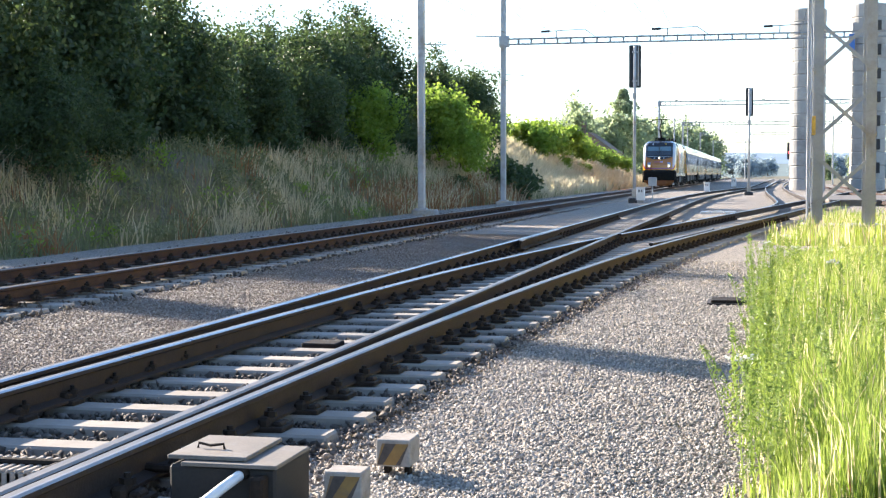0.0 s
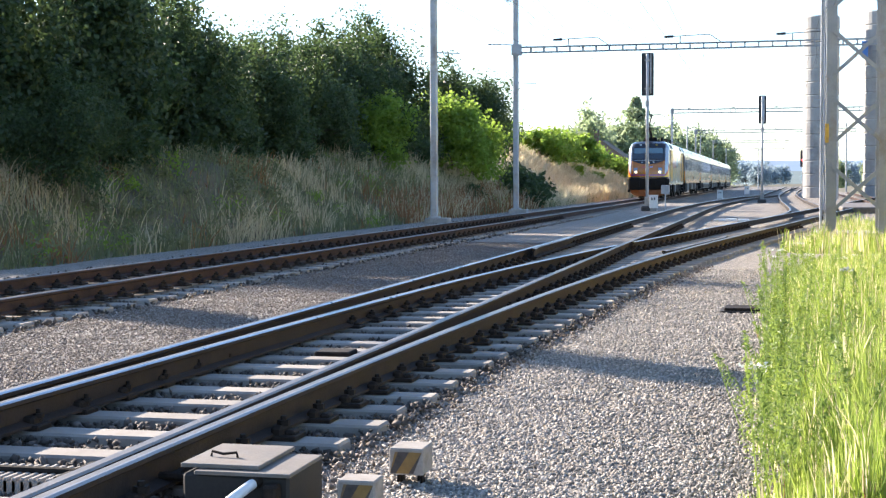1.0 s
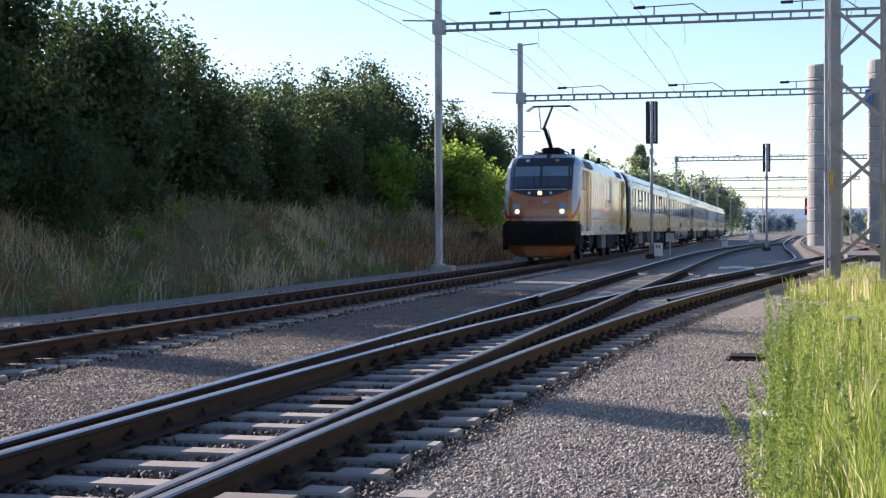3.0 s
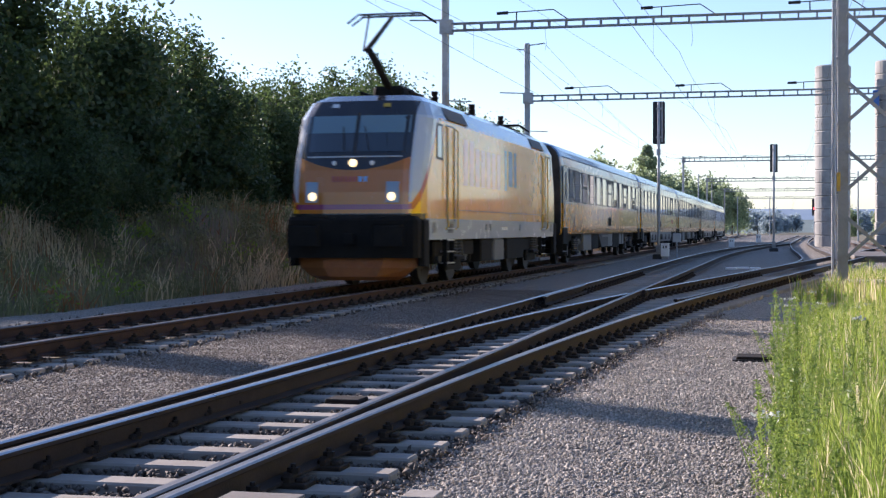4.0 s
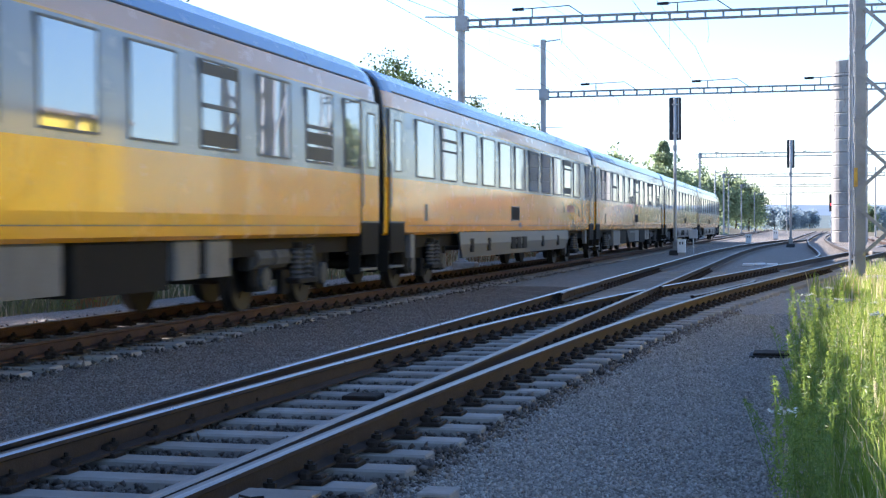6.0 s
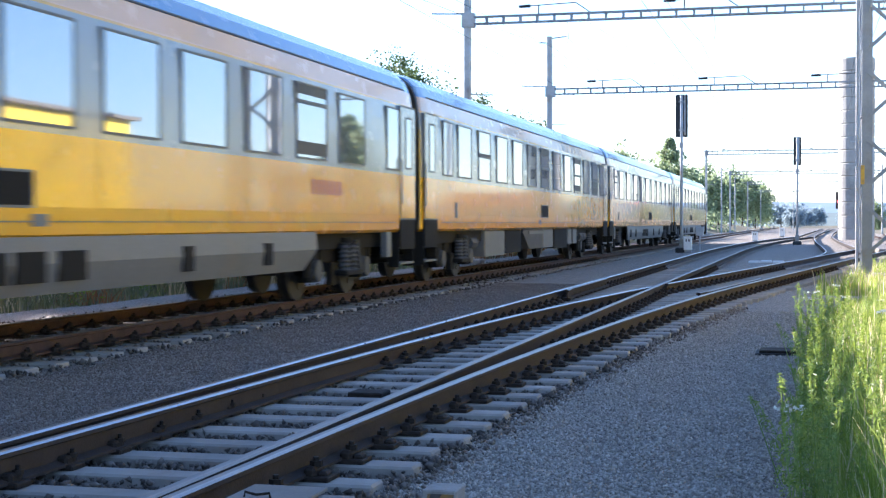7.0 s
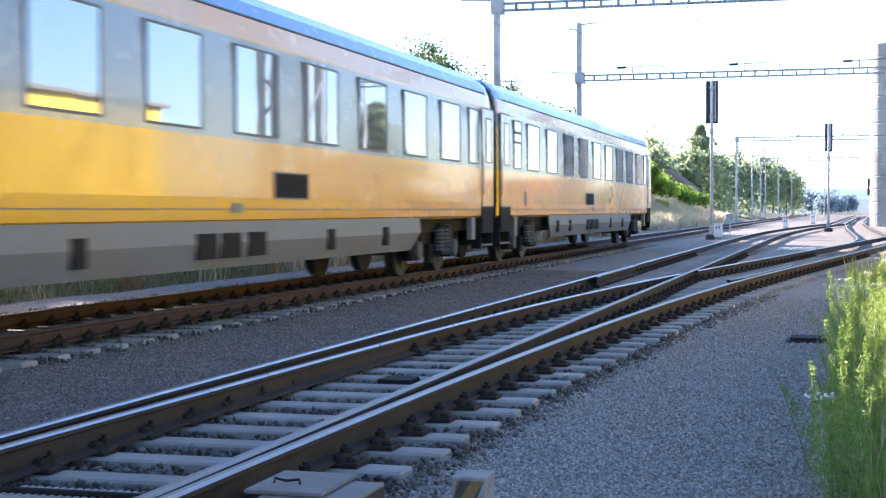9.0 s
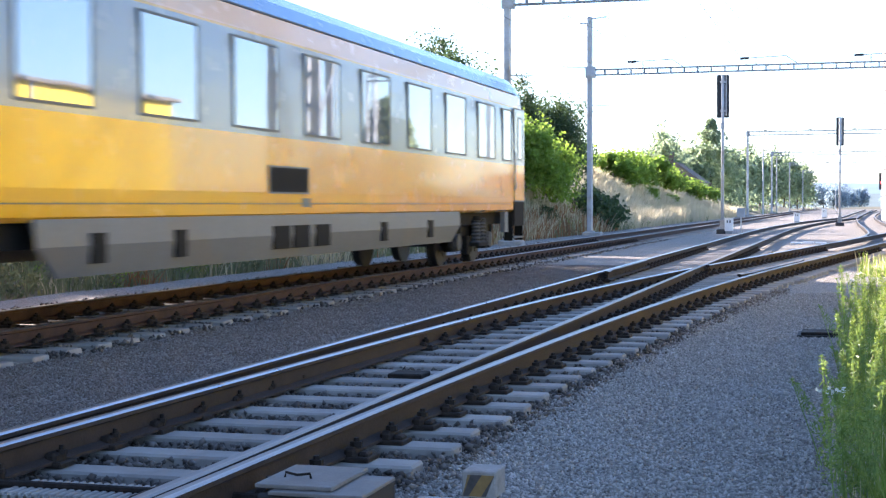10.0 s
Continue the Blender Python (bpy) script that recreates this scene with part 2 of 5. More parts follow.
def spline(pts, step):
    """A smooth curve x(y) through (y, x) pairs, sampled every step."""
    ys, xs = [p[0] for p in pts], [p[1] for p in pts]
    out = []
    y = ys[0]
    while y < ys[-1] + 1e-6:
        i = max(k for k in range(len(ys)) if ys[k] <= y + 1e-9)
        i = min(i, len(ys) - 2)
        h = ys[i + 1] - ys[i]
        t = (y - ys[i]) / h
        sl = lambda k: (xs[min(k + 1, len(xs) - 1)] - xs[max(k - 1, 0)]) / (ys[min(k + 1, len(xs) - 1)] - ys[max(k - 1, 0)])
        out.append((xs[i] * (1 + 2 * t) * (1 - t) ** 2 + sl(i) * h * t * (1 - t) ** 2 + xs[i + 1] * t * t * (3 - 2 * t) + sl(i + 1) * h * t * t * (t - 1), y))
        y += step
    return out


# ---- ground ----
def smooth(a, b, x):
    t = min(1.0, max(0.0, (x - a) / (b - a)))
    return t * t * (3 - 2 * t)


def bank_z(x, y):
    """The cutting slope on the far side of the tracks."""
    crest = 1.45 + 0.75 * smooth(38, 60, y) + 1.4 * smooth(70, 100, y) - 2.6 * smooth(150, 260, y)
    foot = -12.7
    z = -0.32 + (crest + 0.32) * smooth(0, 5.5 + 4.0 * smooth(72, 95, y), foot - x)
    z += smooth(0, 1.8, foot - x) * 1.15 * math.exp(-((y - 38) / 6.0) ** 2 - ((x + 15.4) / 1.7) ** 2) + smooth(0, 1.8, foot - x) * 0.3 * math.exp(-((y - 52) / 6.0) ** 2 - ((x + 15.6) / 1.6) ** 2)
    return z + 0.3 * noise.noise((x * 0.35, y * 0.22, 0.0)) * smooth(0, 1.5, foot - x)


def drift(y):
    """How far the diverging route has left the straight one."""
    if y < 3:
        return 0.0
    return (y - 3) ** 2 / 430 if y < 29.5 else 1.633 + 0.1233 * (y - 29.5)


def bed_z(x, y):
    z = -0.265 - 0.1 * smooth(0, 0.4, -12.55 - x)
    z -= 0.45 * smooth(0.55, 1.5, x - (-2.7 + drift(y))) * smooth(29, 36, y) * (1 - smooth(48, 58, y))
    return z + 0.012 * noise.noise((x * 1.7, y * 1.7, 3.0)) + 0.02 * noise.noise((x * 0.4, y * 0.4, 7.0))


def sheet(xs, ys, z):
    s = Shape()
    n = len(xs)
    s.add([(x, y, z(x, y)) for y in ys for x in xs], [(j * n + i, j * n + i + 1, (j + 1) * n + i + 1, (j + 1) * n + i) for j in range(len(ys) - 1) for i in range(n - 1)])
    return s


def span(a, b, step):
    n = max(1, round((b - a) / step))
    return [a + (b - a) * i / n for i in range(n + 1)]


far_ys = span(-12, 40, 0.4) + span(42, 120, 2) + span(126, 400, 8)
tagged(part("ground", sheet([-4000, -60, 16, 4000], [-3000, -60, 395, 4500], lambda x, y: -0.75), SOIL), "dry open land reaching to the horizon", "ground", kind="structure")
tagged(part("ballast_bed", sheet(span(-12.95, 9, 0.35), far_ys, bed_z), GRAVEL, smooth=True), "grey-brown gravel bed between and beside the tracks", "gravel bed", kind="structure")
tagged(part("bank", sheet([-90, -60, -40, -30] + span(-26, -12.75, 0.45), span(-12, 130, 1.0) + span(136, 400, 8), bank_z), SOIL, smooth=True), "cutting slope under dry grass beside the tracks", "bank", kind="structure")
tagged(part("verge", sheet([-0.25] + span(0.15, 12, 0.5) + [40, 90], span(-12, 25, 0.7), lambda x, y: -0.3 + 0.075 * smooth(-0.25, 0.6, x) + 0.03 * noise.noise((x, y, 1))), SOIL, smooth=True), "earth under tall green grass beside the gravel path", "verge", kind="structure")

# ---- tracks ----
RAIL = [(0.036, -0.010), (0.024, -0.001), (0.012, 0.0), (-0.022, 0.0), (-0.036, -0.008), (-0.037, -0.032), (-0.010, -0.046), (-0.009, -0.135), (-0.075, -0.152), (-0.075, -0.168), (0.075, -0.168), (0.075, -0.152), (0.009, -0.135), (0.010, -0.046), (0.037, -0.032)]
TOPS = [1, 1, 2, 2] + [0] * 11
XA, XC, AXIS1 = -4.28, -2.775, -8.52


def bend(y):
    """The straight route swings right far off."""
    return 0.0 if y < 60 else (y - 60) ** 2 / 1480 if y < 130 else 3.31 + 0.02 * (y - 130)


def rail(parent, xs, z=0.0, mats=None, label=""):
    return part("rail", Shape().sweep(RAIL, [(x, y, z) for x, y in xs], TOPS), (mats or (RAIL_SIDE, RAIL_TOP)) + (RAIL_TOP_OLD,), parent, label)


def line(fn, a, b, step=1.0):
    return [(fn(y), y) for y in span(a, b, step)]


turnout = thing("railway_turnout", "railway turnout of dark rusty rails on concrete sleepers", "railway track", kind="structure")
rail(turnout, line(lambda y: XA + bend(y), -8, 330, 2.0), label="stock rail with a shiny top")
rail(turnout, line(lambda y: XA + 0.075 + drift(y) + 0.10 * (1 - smooth(8, 19, y)), 0.5, 27.0), -0.002, label="open switch blade with a shiny top")
rail(turnout, line(lambda y: XA + 0.075 + drift(y), 28.5, 120), -0.002, (RAIL_SIDE, RAIL_TOP), "rail of the diverging route")
rail(turnout, line(lambda y: XC + bend(y), 0.5, 330, 1.5), mats=(RAIL_SIDE, RAIL_TOP_WORN), label="dull rail of the straight route")
rail(turnout, line(lambda y: XC + 0.078 + drift(y), -8, 120), -0.001, (RAIL_SIDE, RAIL_TOP_NEAR), "curved stock rail with a worn steel top")
for fn, a, b in ((lambda y: XC - 0.03 + drift(y), 24.5, 31.5), (lambda y: XA + 0.12, 25.0, 31.0)):
    part("check_rail", Shape().sweep([(q[0], q[1] + 0.012) for q in RAIL], [(fn(y) - 0.06 * smooth(b - 0.9, b, y) + (0.06 if fn(30) < -3 else -0.06) * (1 - smooth(a, a + 0.9, y)), y, 0) for y in span(a, b, 0.3)], TOPS), (CAST, RAIL_TOP_OLD, RAIL_TOP_OLD), turnout, "dark check rail")

side_track = thing("siding_track", "siding with rusty rails curving away from the turnout", "railway track", kind="structure")
E3 = [(43.5, -0.86), (49, -0.12), (55, 0.42), (61.5, 0.70), (68, 0.71), (75, 0.66), (98, 0.44), (140, 0.6), (200, 2.0), (300, 5.0)]
rail(side_track, spline(E3, 1.5), 0.002)
rail(side_track, [(x + 1.505, y) for x, y in spline(E3, 1.5) if y > 54.5], 0.002)

main_track = thing("main_line_track", "main line track with rust-red rails on concrete sleepers", "railway track", kind="structure")
for x in (AXIS1 - 0.7525, AXIS1 + 0.7525):
    rail(main_track, [(x, y) for y in (-8, 20, 60, 120, 200, 420)], mats=(RAIL_OLD, RAIL_TOP_OLD))
far_track = thing("far_side_track", "rusty track leading off behind the lattice mast", "railway track", kind="structure")
for d in (5.2, 6.7):
    rail(far_track, [(d + 0.1 * (y - 60) / 10, y) for y in (50, 80, 120, 160)], mats=(RAIL_OLD, RAIL_TOP_OLD))


# ---- overhead line ----
def ladder_beam(s, x0, x1, y, z, h=0.24, w=0.22, c=0.028):
    """Two channel chords, front and back, with battens."""
    for yy in (y - w / 2, y + w / 2):
        for zz in (z, z + h):
            s.box(x0, x1, yy - 0.025, yy + 0.025, zz - c, zz + c)
        for i in range(int((x1 - x0) / 0.6) + 1):
            s.box(x0 + i * 0.6 - 0.03, x0 + i * 0.6 + 0.03, yy - 0.015, yy + 0.015, z, z + h)
    return s


def gantry(y, x0, x1, z, top, right=None):
    g = thing("overhead_line_gantry", "grey steel gantry carrying overhead wires across the tracks", "gantry", "gantries over the tracks")
    m = Shape().box(x0 - 0.12, x0 + 0.12, y - 0.12, y + 0.12, -0.3, top, c=0.03)
    part("mast", m, GALV, g)
    part("base_plate", Shape().box(x0 - 0.2, x0 + 0.2, y - 0.2, y + 0.2, -0.06, -0.01, c=0.01), GALV, g)
    part("footing", Shape().box(x0 - 0.3, x0 + 0.55, y - 0.32, y + 0.32, -0.75, -0.06, c=0.04), CONCRETE, g, "pale concrete footing")
    if right is not None:
        m = Shape()
        for dx in (-0.2, 0.2):
            m.box(right + dx - 0.04, right + dx + 0.04, y - 0.12, y + 0.12, -0.3, top)
        for i in range(int(top / 0.5)):
            za, sx = -0.2 + 0.5 * i, 0.2 if i % 2 else -0.2
            m.tube([(right - sx, y, za), (right + sx, y, za + 0.5)], 0.025, 4)
        part("mast", m, GALV, g, "battened lattice mast")
    beam = ladder_beam(Shape(), x0 + 0.1, x1, y, z) if y < 100 else ladder_beam(Shape(), x0 + 0.1, x1, y, z, 0.4, 0.4, 0.055)
    part("beam", beam, LATTICE, g)
    k = Shape()
    k.box(x0 - 0.18, x0 + 0.26, y - 0.16, y + 0.16, z - 0.12, z + 0.38)
    part("bracket", k, GALV, g)
    part("side_arm", Shape().tube([(x0 - 1.3, y, z + 0.42), (x0, y, z + 0.36)], 0.03, 6), GALV, g)
    part("side_arm", Shape().tube([(x0, y, top - 0.1), (x0 + 0.8, y, top - 0.02)], 0.03, 6), GALV, g)
    part("side_arm", Shape().tube([(x0, y, 5.75), (x0 + 0.95, y, 5.7)], 0.022, 6), GALV, g)
    for xt in (AXIS1, -3.5, 1.4):
        a = Shape()
        a.tube([(xt - 1.3, y, z + 0.55), (xt + 0.7, y, z + 0.62)], 0.02)
        a.tube([(xt + 0.7, y, z + 0.62), (xt + 1.3, y, z + 0.2)], 0.02)
        a.tube([(xt - 0.6, y, z + 0.57), (xt - 0.6, y, z + 0.27)], 0.025)
        a.tube([(xt + 0.4, y, z), (xt + 0.45, y, z - 0.55), (xt + 0.4, y, z - 0.8)], 0.006)
        part("bracket_arm", a, WIRE, g)
        part("insulator", Shape().tube([(xt - 1.3, y, z + 0.55), (xt - 0.9, y, z + 0.56)], [0.05, 0.06], 8), BLACK, g)
    return g


gantry(49.6, -11.67, 5.0, 8.21, 10.6, 4.8)
gantry(65.6, -11.56, 8.2, 7.12, 9.78, 7.96)
post = thing("lineside_pole", "slim grey steel pole standing beside the siding", "pole", "poles along the line")
part("pole", Shape().tube([(2.15, 65.6, -0.4), (2.15, 65.6, 11.8)], 0.1, 10), GALV, post)
part("base", Shape().box(2.0, 2.3, 65.45, 65.75, -0.5, -0.1, c=0.02), CONCRETE, post)
for gy, gz in ((171.0, 9.2), (224.0, 8.6), (290.0, 8.8), (370.0, 9.0)):
    gantry(gy, -11.6, 12.0, gz, gz + 0.6)


def sag(x, ya, yb, za, zb, dip, n=8):
    return [(x, ya + (yb - ya) * i / n, za + (zb - za) * i / n - dip * 4 * (i / n) * (1 - i / n)) for i in range(n + 1)]


def catenary(x):
    w = thing("overhead_wire", "thin dark contact and carrier wires over a track", "overhead wire", "overhead wires")
    way = []
    ys = [-20, 49.6, 65.6, 118, 171, 224, 290, 370]
    for a, b in zip(ys, ys[1:]):
        way += sag(x, a, b, 7.25, 7.25, 0.011 * (b - a))[1 if way else 0:]
        for i in range(1, max(2, int((b - a) / 9))):
            f = i / max(2, int((b - a) / 9))
            yy = a + (b - a) * f
            part("dropper", Shape().tube([(x, yy, 6.0), (x, yy, 7.25 - 0.011 * (b - a) * 4 * f * (1 - f))], 0.003, 4), WIRE, w)
    part("carrier_wire", Shape().tube(way, 0.006, 5), WIRE, w)
    part("contact_wire", Shape().tube([(x, y, 5.98) for y in ys], 0.006, 5), WIRE, w)


for wx in (AXIS1, -3.5, 1.6):
    catenary(wx)
fw = thing("feeder_wire", "thin feeder wire running along the mast tops", "overhead wire", "overhead wires")
part("wire", Shape().tube(sag(-12.0, -20, 49.6, 8.6, 8.6, 1.0) + sag(-12.0, 49.6, 65.6, 8.6, 9.5, 0.05)[1:] + sag(-12.0, 65.6, 171, 9.5, 9.6, 1.4)[1:], 0.009, 5), WIRE, fw)
part("wire", Shape().tube(sag(-10.8, 65.6, 171, 9.8, 8.8, 1.2), 0.007, 5), WIRE, fw)
part("wire", Shape().tube([(-11.0, 49.6, 10.5), (-3.5, 90, 7.3), (-3.5, 118, 7.0)], 0.006, 5), WIRE, fw)
for by_, bz_ in ((49.6, 8.6), (65.6, 9.5), (171.0, 9.6)):
    part("bracket", Shape().tube([(-12.03, by_, bz_), (-11.55, by_, bz_)], 0.03, 6), GALV, fw)


def lattice_mast(x0, x1, y0, y1, top):
    g = thing("lattice_mast", "tall grey steel lattice mast standing in the grass", "mast")
    for x, sx in ((x0, 1), (x1, -1)):
        for y, sy in ((y0, 1), (y1, -1)):
            leg = Shape()
            leg.box(min(x, x + sx * 0.27), max(x, x + sx * 0.27), y - 0.015, y + 0.015, -0.75, top)
            leg.box(x - 0.015, x + 0.015, min(y + sy * 0.016, y + sy * 0.22), max(y + sy * 0.016, y + sy * 0.22), -0.75, top)
            part("leg", leg, LATTICE, g)

    def bar(a, b, w=0.1):
        s = Shape()
        d = (Vector(b) - Vector(a)).normalized()
        ax = Vector((0, 1, 0)) if abs(d.x) > abs(d.y) else Vector((1, 0, 0))
        u = d.cross(ax).normalized() * w / 2
        t = ax * 0.016
        s.loft([[Vector(p) + u + t, Vector(p) - u + t, Vector(p) - u - t, Vector(p) + u - t] for p in (a, b)])
        part("brace", s, LATTICE, g)

    rise = 1.87
    for i in range(int((top - 0.2) / rise)):
        za, zb = 0.03 + i * rise, 0.03 + (i + 1) * rise
        bar((x0 + 0.14, y0 - 0.03, za + 0.3), (x1 - 0.14, y0 - 0.03, zb - 0.3))
        bar((x1 - 0.14, y0 - 0.066, za + 0.3), (x0 + 0.14, y0 - 0.066, zb - 0.3))
        for x, o in ((x0, -0.03), (x1, 0.03)):
            bar((x + o, y0 + 0.14, za + 0.3), (x + o, y1 - 0.14, zb - 0.3))
    part("footing", Shape().box(x0 - 0.3, x1 + 0.3, y0 - 0.3, y1 + 0.3, -0.9, -0.24, c=0.03), CONCRETE, g)
    part("sign_plate", Shape().box(x0 - 0.04, x0 + 0.06, y0 - 0.04, y0 - 0.022, 2.24, 2.76), YELLOWP, g, "small yellow sign plate")
    part("cable_pipe", Shape().tube([(x0 - 0.1, y1, -0.3), (x0 - 0.1, y1, 13)], 0.036, 8), GALV, g)
    return g


lattice_mast(1.43, 3.1, 41.3, 42.6, 18.0)


# ---- signals, towers, trackside boxes ----
def signal_post(x, y, z0, z1, w, label):
    g = thing("railway_signal", label, "signal", "signals beside the tracks")
    part("post", Shape().tube([(x, y, -0.25), (x, y, z1 - 0.05)], 0.075, 12), GALV, g, smooth=True)
    b = Shape()
    b.box(x - w / 2, x + w / 2, y + 0.1, y + 0.16, z0, z1, c=0.05)
    part("back_board", b, BLACK, g, "black signal board seen from behind")
    h = Shape()
    h.box(x - w / 2 + 0.08, x + w / 2 - 0.08, y + 0.16, y + 0.34, z0 + 0.1, z1 - 0.1, c=0.04)
    part("lamp_housing", h, BLACK, g)
    for zz in (z0 + 0.3, z1 - 0.4):
        part("clamp", Shape().box(x - 0.12, x + 0.12, y - 0.09, y + 0.11, zz, zz + 0.07, c=0.01), GALV, g)
    part("cable_box", Shape().box(x - 0.1, x + 0.1, y - 0.14, y - 0.075, z0 - 0.55, z0 - 0.25, c=0.02), GALV, g)
    part("side_plate", Shape().box(x + w / 2 - 0.17, x + w / 2 - 0.11, y + 0.02, y + 0.1, z0 + 0.1, z1 - 0.02), GALV, g)
    part("footing", Shape().box(x - 0.28, x + 0.28, y - 0.28, y + 0.28, -0.5, -0.02, c=0.05), BLACK, g, "dark tarred footing")
    part("sleeve", Shape().box(x - 0.12, x + 0.12, y - 0.12, y + 0.12, -0.02, 0.42, c=0.02), CONCRETE, g)
    return g


signal_post(-6.09, 72.0, 5.44, 7.55, 0.6, "tall grey signal post with a black board, seen from behind")
signal_post(-0.72, 98.0, 5.0, 6.86, 0.5, "grey signal post with a black board, seen from behind")


def cabinet(x, y, w, h, label):
    g = thing("trackside_cabinet", label, "cabinet")
    part("body", Shape().box(x - w / 2, x + w / 2, y - w * 0.4, y + w * 0.4, -0.12, h, c=0.02), WHITE, g)
    part("roof", Shape().box(x - w / 2 - 0.03, x + w / 2 + 0.03, y - w * 0.4 - 0.03, y + w * 0.4 + 0.03, h, h + 0.03), WHITE, g)
    for d in (-0.12, 0.1):
        part("label_plate", Shape().box(x + d * w * 1.5 - 0.03, x + d * w * 1.5 + 0.03, y - w * 0.4 - 0.012, y - w * 0.4, h * 0.55, h * 0.8), BLACK, g)
    part("foot", Shape().box(x - w / 2 + 0.04, x + w / 2 - 0.04, y - w * 0.35, y + w * 0.35, -0.4, -0.12), CONCRETE, g)
    return g


cabinet(-5.74, 71.6, 0.4, 0.5, "small white cabinet at the foot of a signal")
cabinet(-3.95, 112.0, 0.42, 0.5, "small white cabinet standing on the gravel")
cabinet(-2.6, 150.0, 0.5, 0.7, "small white cabinet standing far along the track")


def ring_tower(x, y, r, top, n, label):
    g = thing("concrete_tower", label, "tower", "pair of towers")
    h = (top + 0.4) / n
    for i in range(n):
        z = -0.4 + i * h
        j = random.uniform(-0.02, 0.02)
        s = Shape()
        cs = [(math.cos(k * math.pi / 14), math.sin(k * math.pi / 14)) for k in range(28)]
        s.loft([[(x + j + c * q, y + d * q, zz) for c, d in cs] for q, zz in ((r * 0.965, z), (r, z + 0.05), (r * 1.0, z + h - 0.1), (r * 0.955, z + h - 0.03), (r * 0.955, z + h))])
        part("ring", s, TOWER, g, smooth=False)
    return g


ring_tower(4.0, 129.0, 1.5, 15.3, 14, "pale tower of stacked concrete rings")
tw = ring_tower(9.0, 129.0, 1.5, 15.6, 14, "pale tower of stacked concrete rings with dark slots")
for i in range(7):
    for d in (-0.35, 0.75):
        part("slot", Shape().box(9.0 + d - 0.16, 9.0 + d + 0.16, 127.4, 128.4, 1.2 + i * 2.0, 2.1 + i * 2.0), BLACK, tw)

part("blue_panel", Shape().box(7.25, 7.75, 127.3, 127.9, 11.6, 13.0, c=0.05), BLUEPANEL, tw, "blue panel")
motor = thing("point_machine", "dark point machine box with a dusty steel lid beside the rail", "point machine")
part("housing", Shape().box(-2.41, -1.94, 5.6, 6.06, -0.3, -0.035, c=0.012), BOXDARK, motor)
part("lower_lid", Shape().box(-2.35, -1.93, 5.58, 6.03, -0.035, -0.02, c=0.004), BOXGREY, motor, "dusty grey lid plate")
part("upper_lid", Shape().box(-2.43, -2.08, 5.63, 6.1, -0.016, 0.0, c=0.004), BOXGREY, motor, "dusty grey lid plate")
part("handle", Shape().tube([(-2.36, 5.80, 0.0), (-2.355, 5.80, 0.022), (-2.3, 5.79, 0.014), (-2.24, 5.79, 0.022), (-2.235, 5.79, 0.0)], 0.006, 8), CAST, motor, "dark bent handle")
part("conduit", Shape().tube([(-2.07, 5.62, -0.06), (-2.09, 5.57, -0.065), (-2.13, 5.47, -0.10), (-2.2, 5.28, -0.17), (-2.27, 5.0, -0.26), (-2.3, 4.8, -0.28)], [0.018, 0.022, 0.022, 0.022, 0.027, 0.027], 12), WHITE, motor, "pale cable conduit", smooth=True)
part("coupling", Shape().tube([(-2.165, 5.375, -0.138), (-2.205, 5.26, -0.178)], 0.027, 12), WHITE, motor, smooth=True)
part("gland", Shape().tube([(-2.07, 5.63, -0.055), (-2.085, 5.575, -0.062)], 0.028, 8), CAST, motor)
part("arm", Shape().box(-2.03, -1.97, 5.52, 5.6, -0.28, -0.06, c=0.01), CAST, motor)
part("drive_rod", Shape().tube([(-2.42, 5.95, -0.13), (-4.2, 5.95, -0.13)], 0.02, 8), CAST, motor)


def marker_block(x, y, w, d):
    g = thing("marker_block", "small concrete block with yellow and black warning stripes on posts", "marker block", "marker blocks on the gravel")
    part("block", Shape().box(x - w / 2, x + w / 2, y - d / 2, y + d / 2, -0.2, -0.075, c=0.006), DUSTY, g)
    z0, z1, yf = -0.193, -0.092, y - d / 2
    for i, (mt, a, b) in enumerate(((DULLYELLOW, 0.0, 0.1), (DULLBLACK, 0.1, 0.45), (DULLYELLOW, 0.45, 0.85), (DULLBLACK, 0.85, 1.0))):
        xa, xb, sh = x - w / 2 + 0.006 + a * (w - 0.012), x - w / 2 + 0.006 + b * (w - 0.012), 0.04
        cl = lambda q: min(x + w / 2 - 0.006, max(x - w / 2 + 0.006, q))
        pts = [(cl(xa - sh), z0), (cl(xb - sh), z0), (cl(xb + sh * 0.6), z1), (cl(xa + sh * 0.6), z1)]
        part("stripe", Shape().loft([[(px, yf - 0.004 + q, pz) for px, pz in pts] for q in (0.0, 0.006)]), mt, g)
    for dx in (-0.05, 0.05):
        part("leg", Shape().box(x + dx - 0.012, x + dx + 0.012, y - 0.03, y + 0.03, -0.32, -0.198), CAST, g)
    return g


marker_block(-1.68, 6.63, 0.165, 0.2)
marker_block(-1.705, 5.85, 0.165, 0.15)

plate = thing("drain_cover", "dark weathered slab lying at the edge of the grass", "cover slab")
part("slab", Shape().box(-0.52, -0.05, 16.1, 16.55, -0.3, -0.215, c=0.012), CAST, plate)
part("rim", Shape().box(-0.56, -0.01, 16.06, 16.6, -0.3, -0.245), BOXDARK, plate)

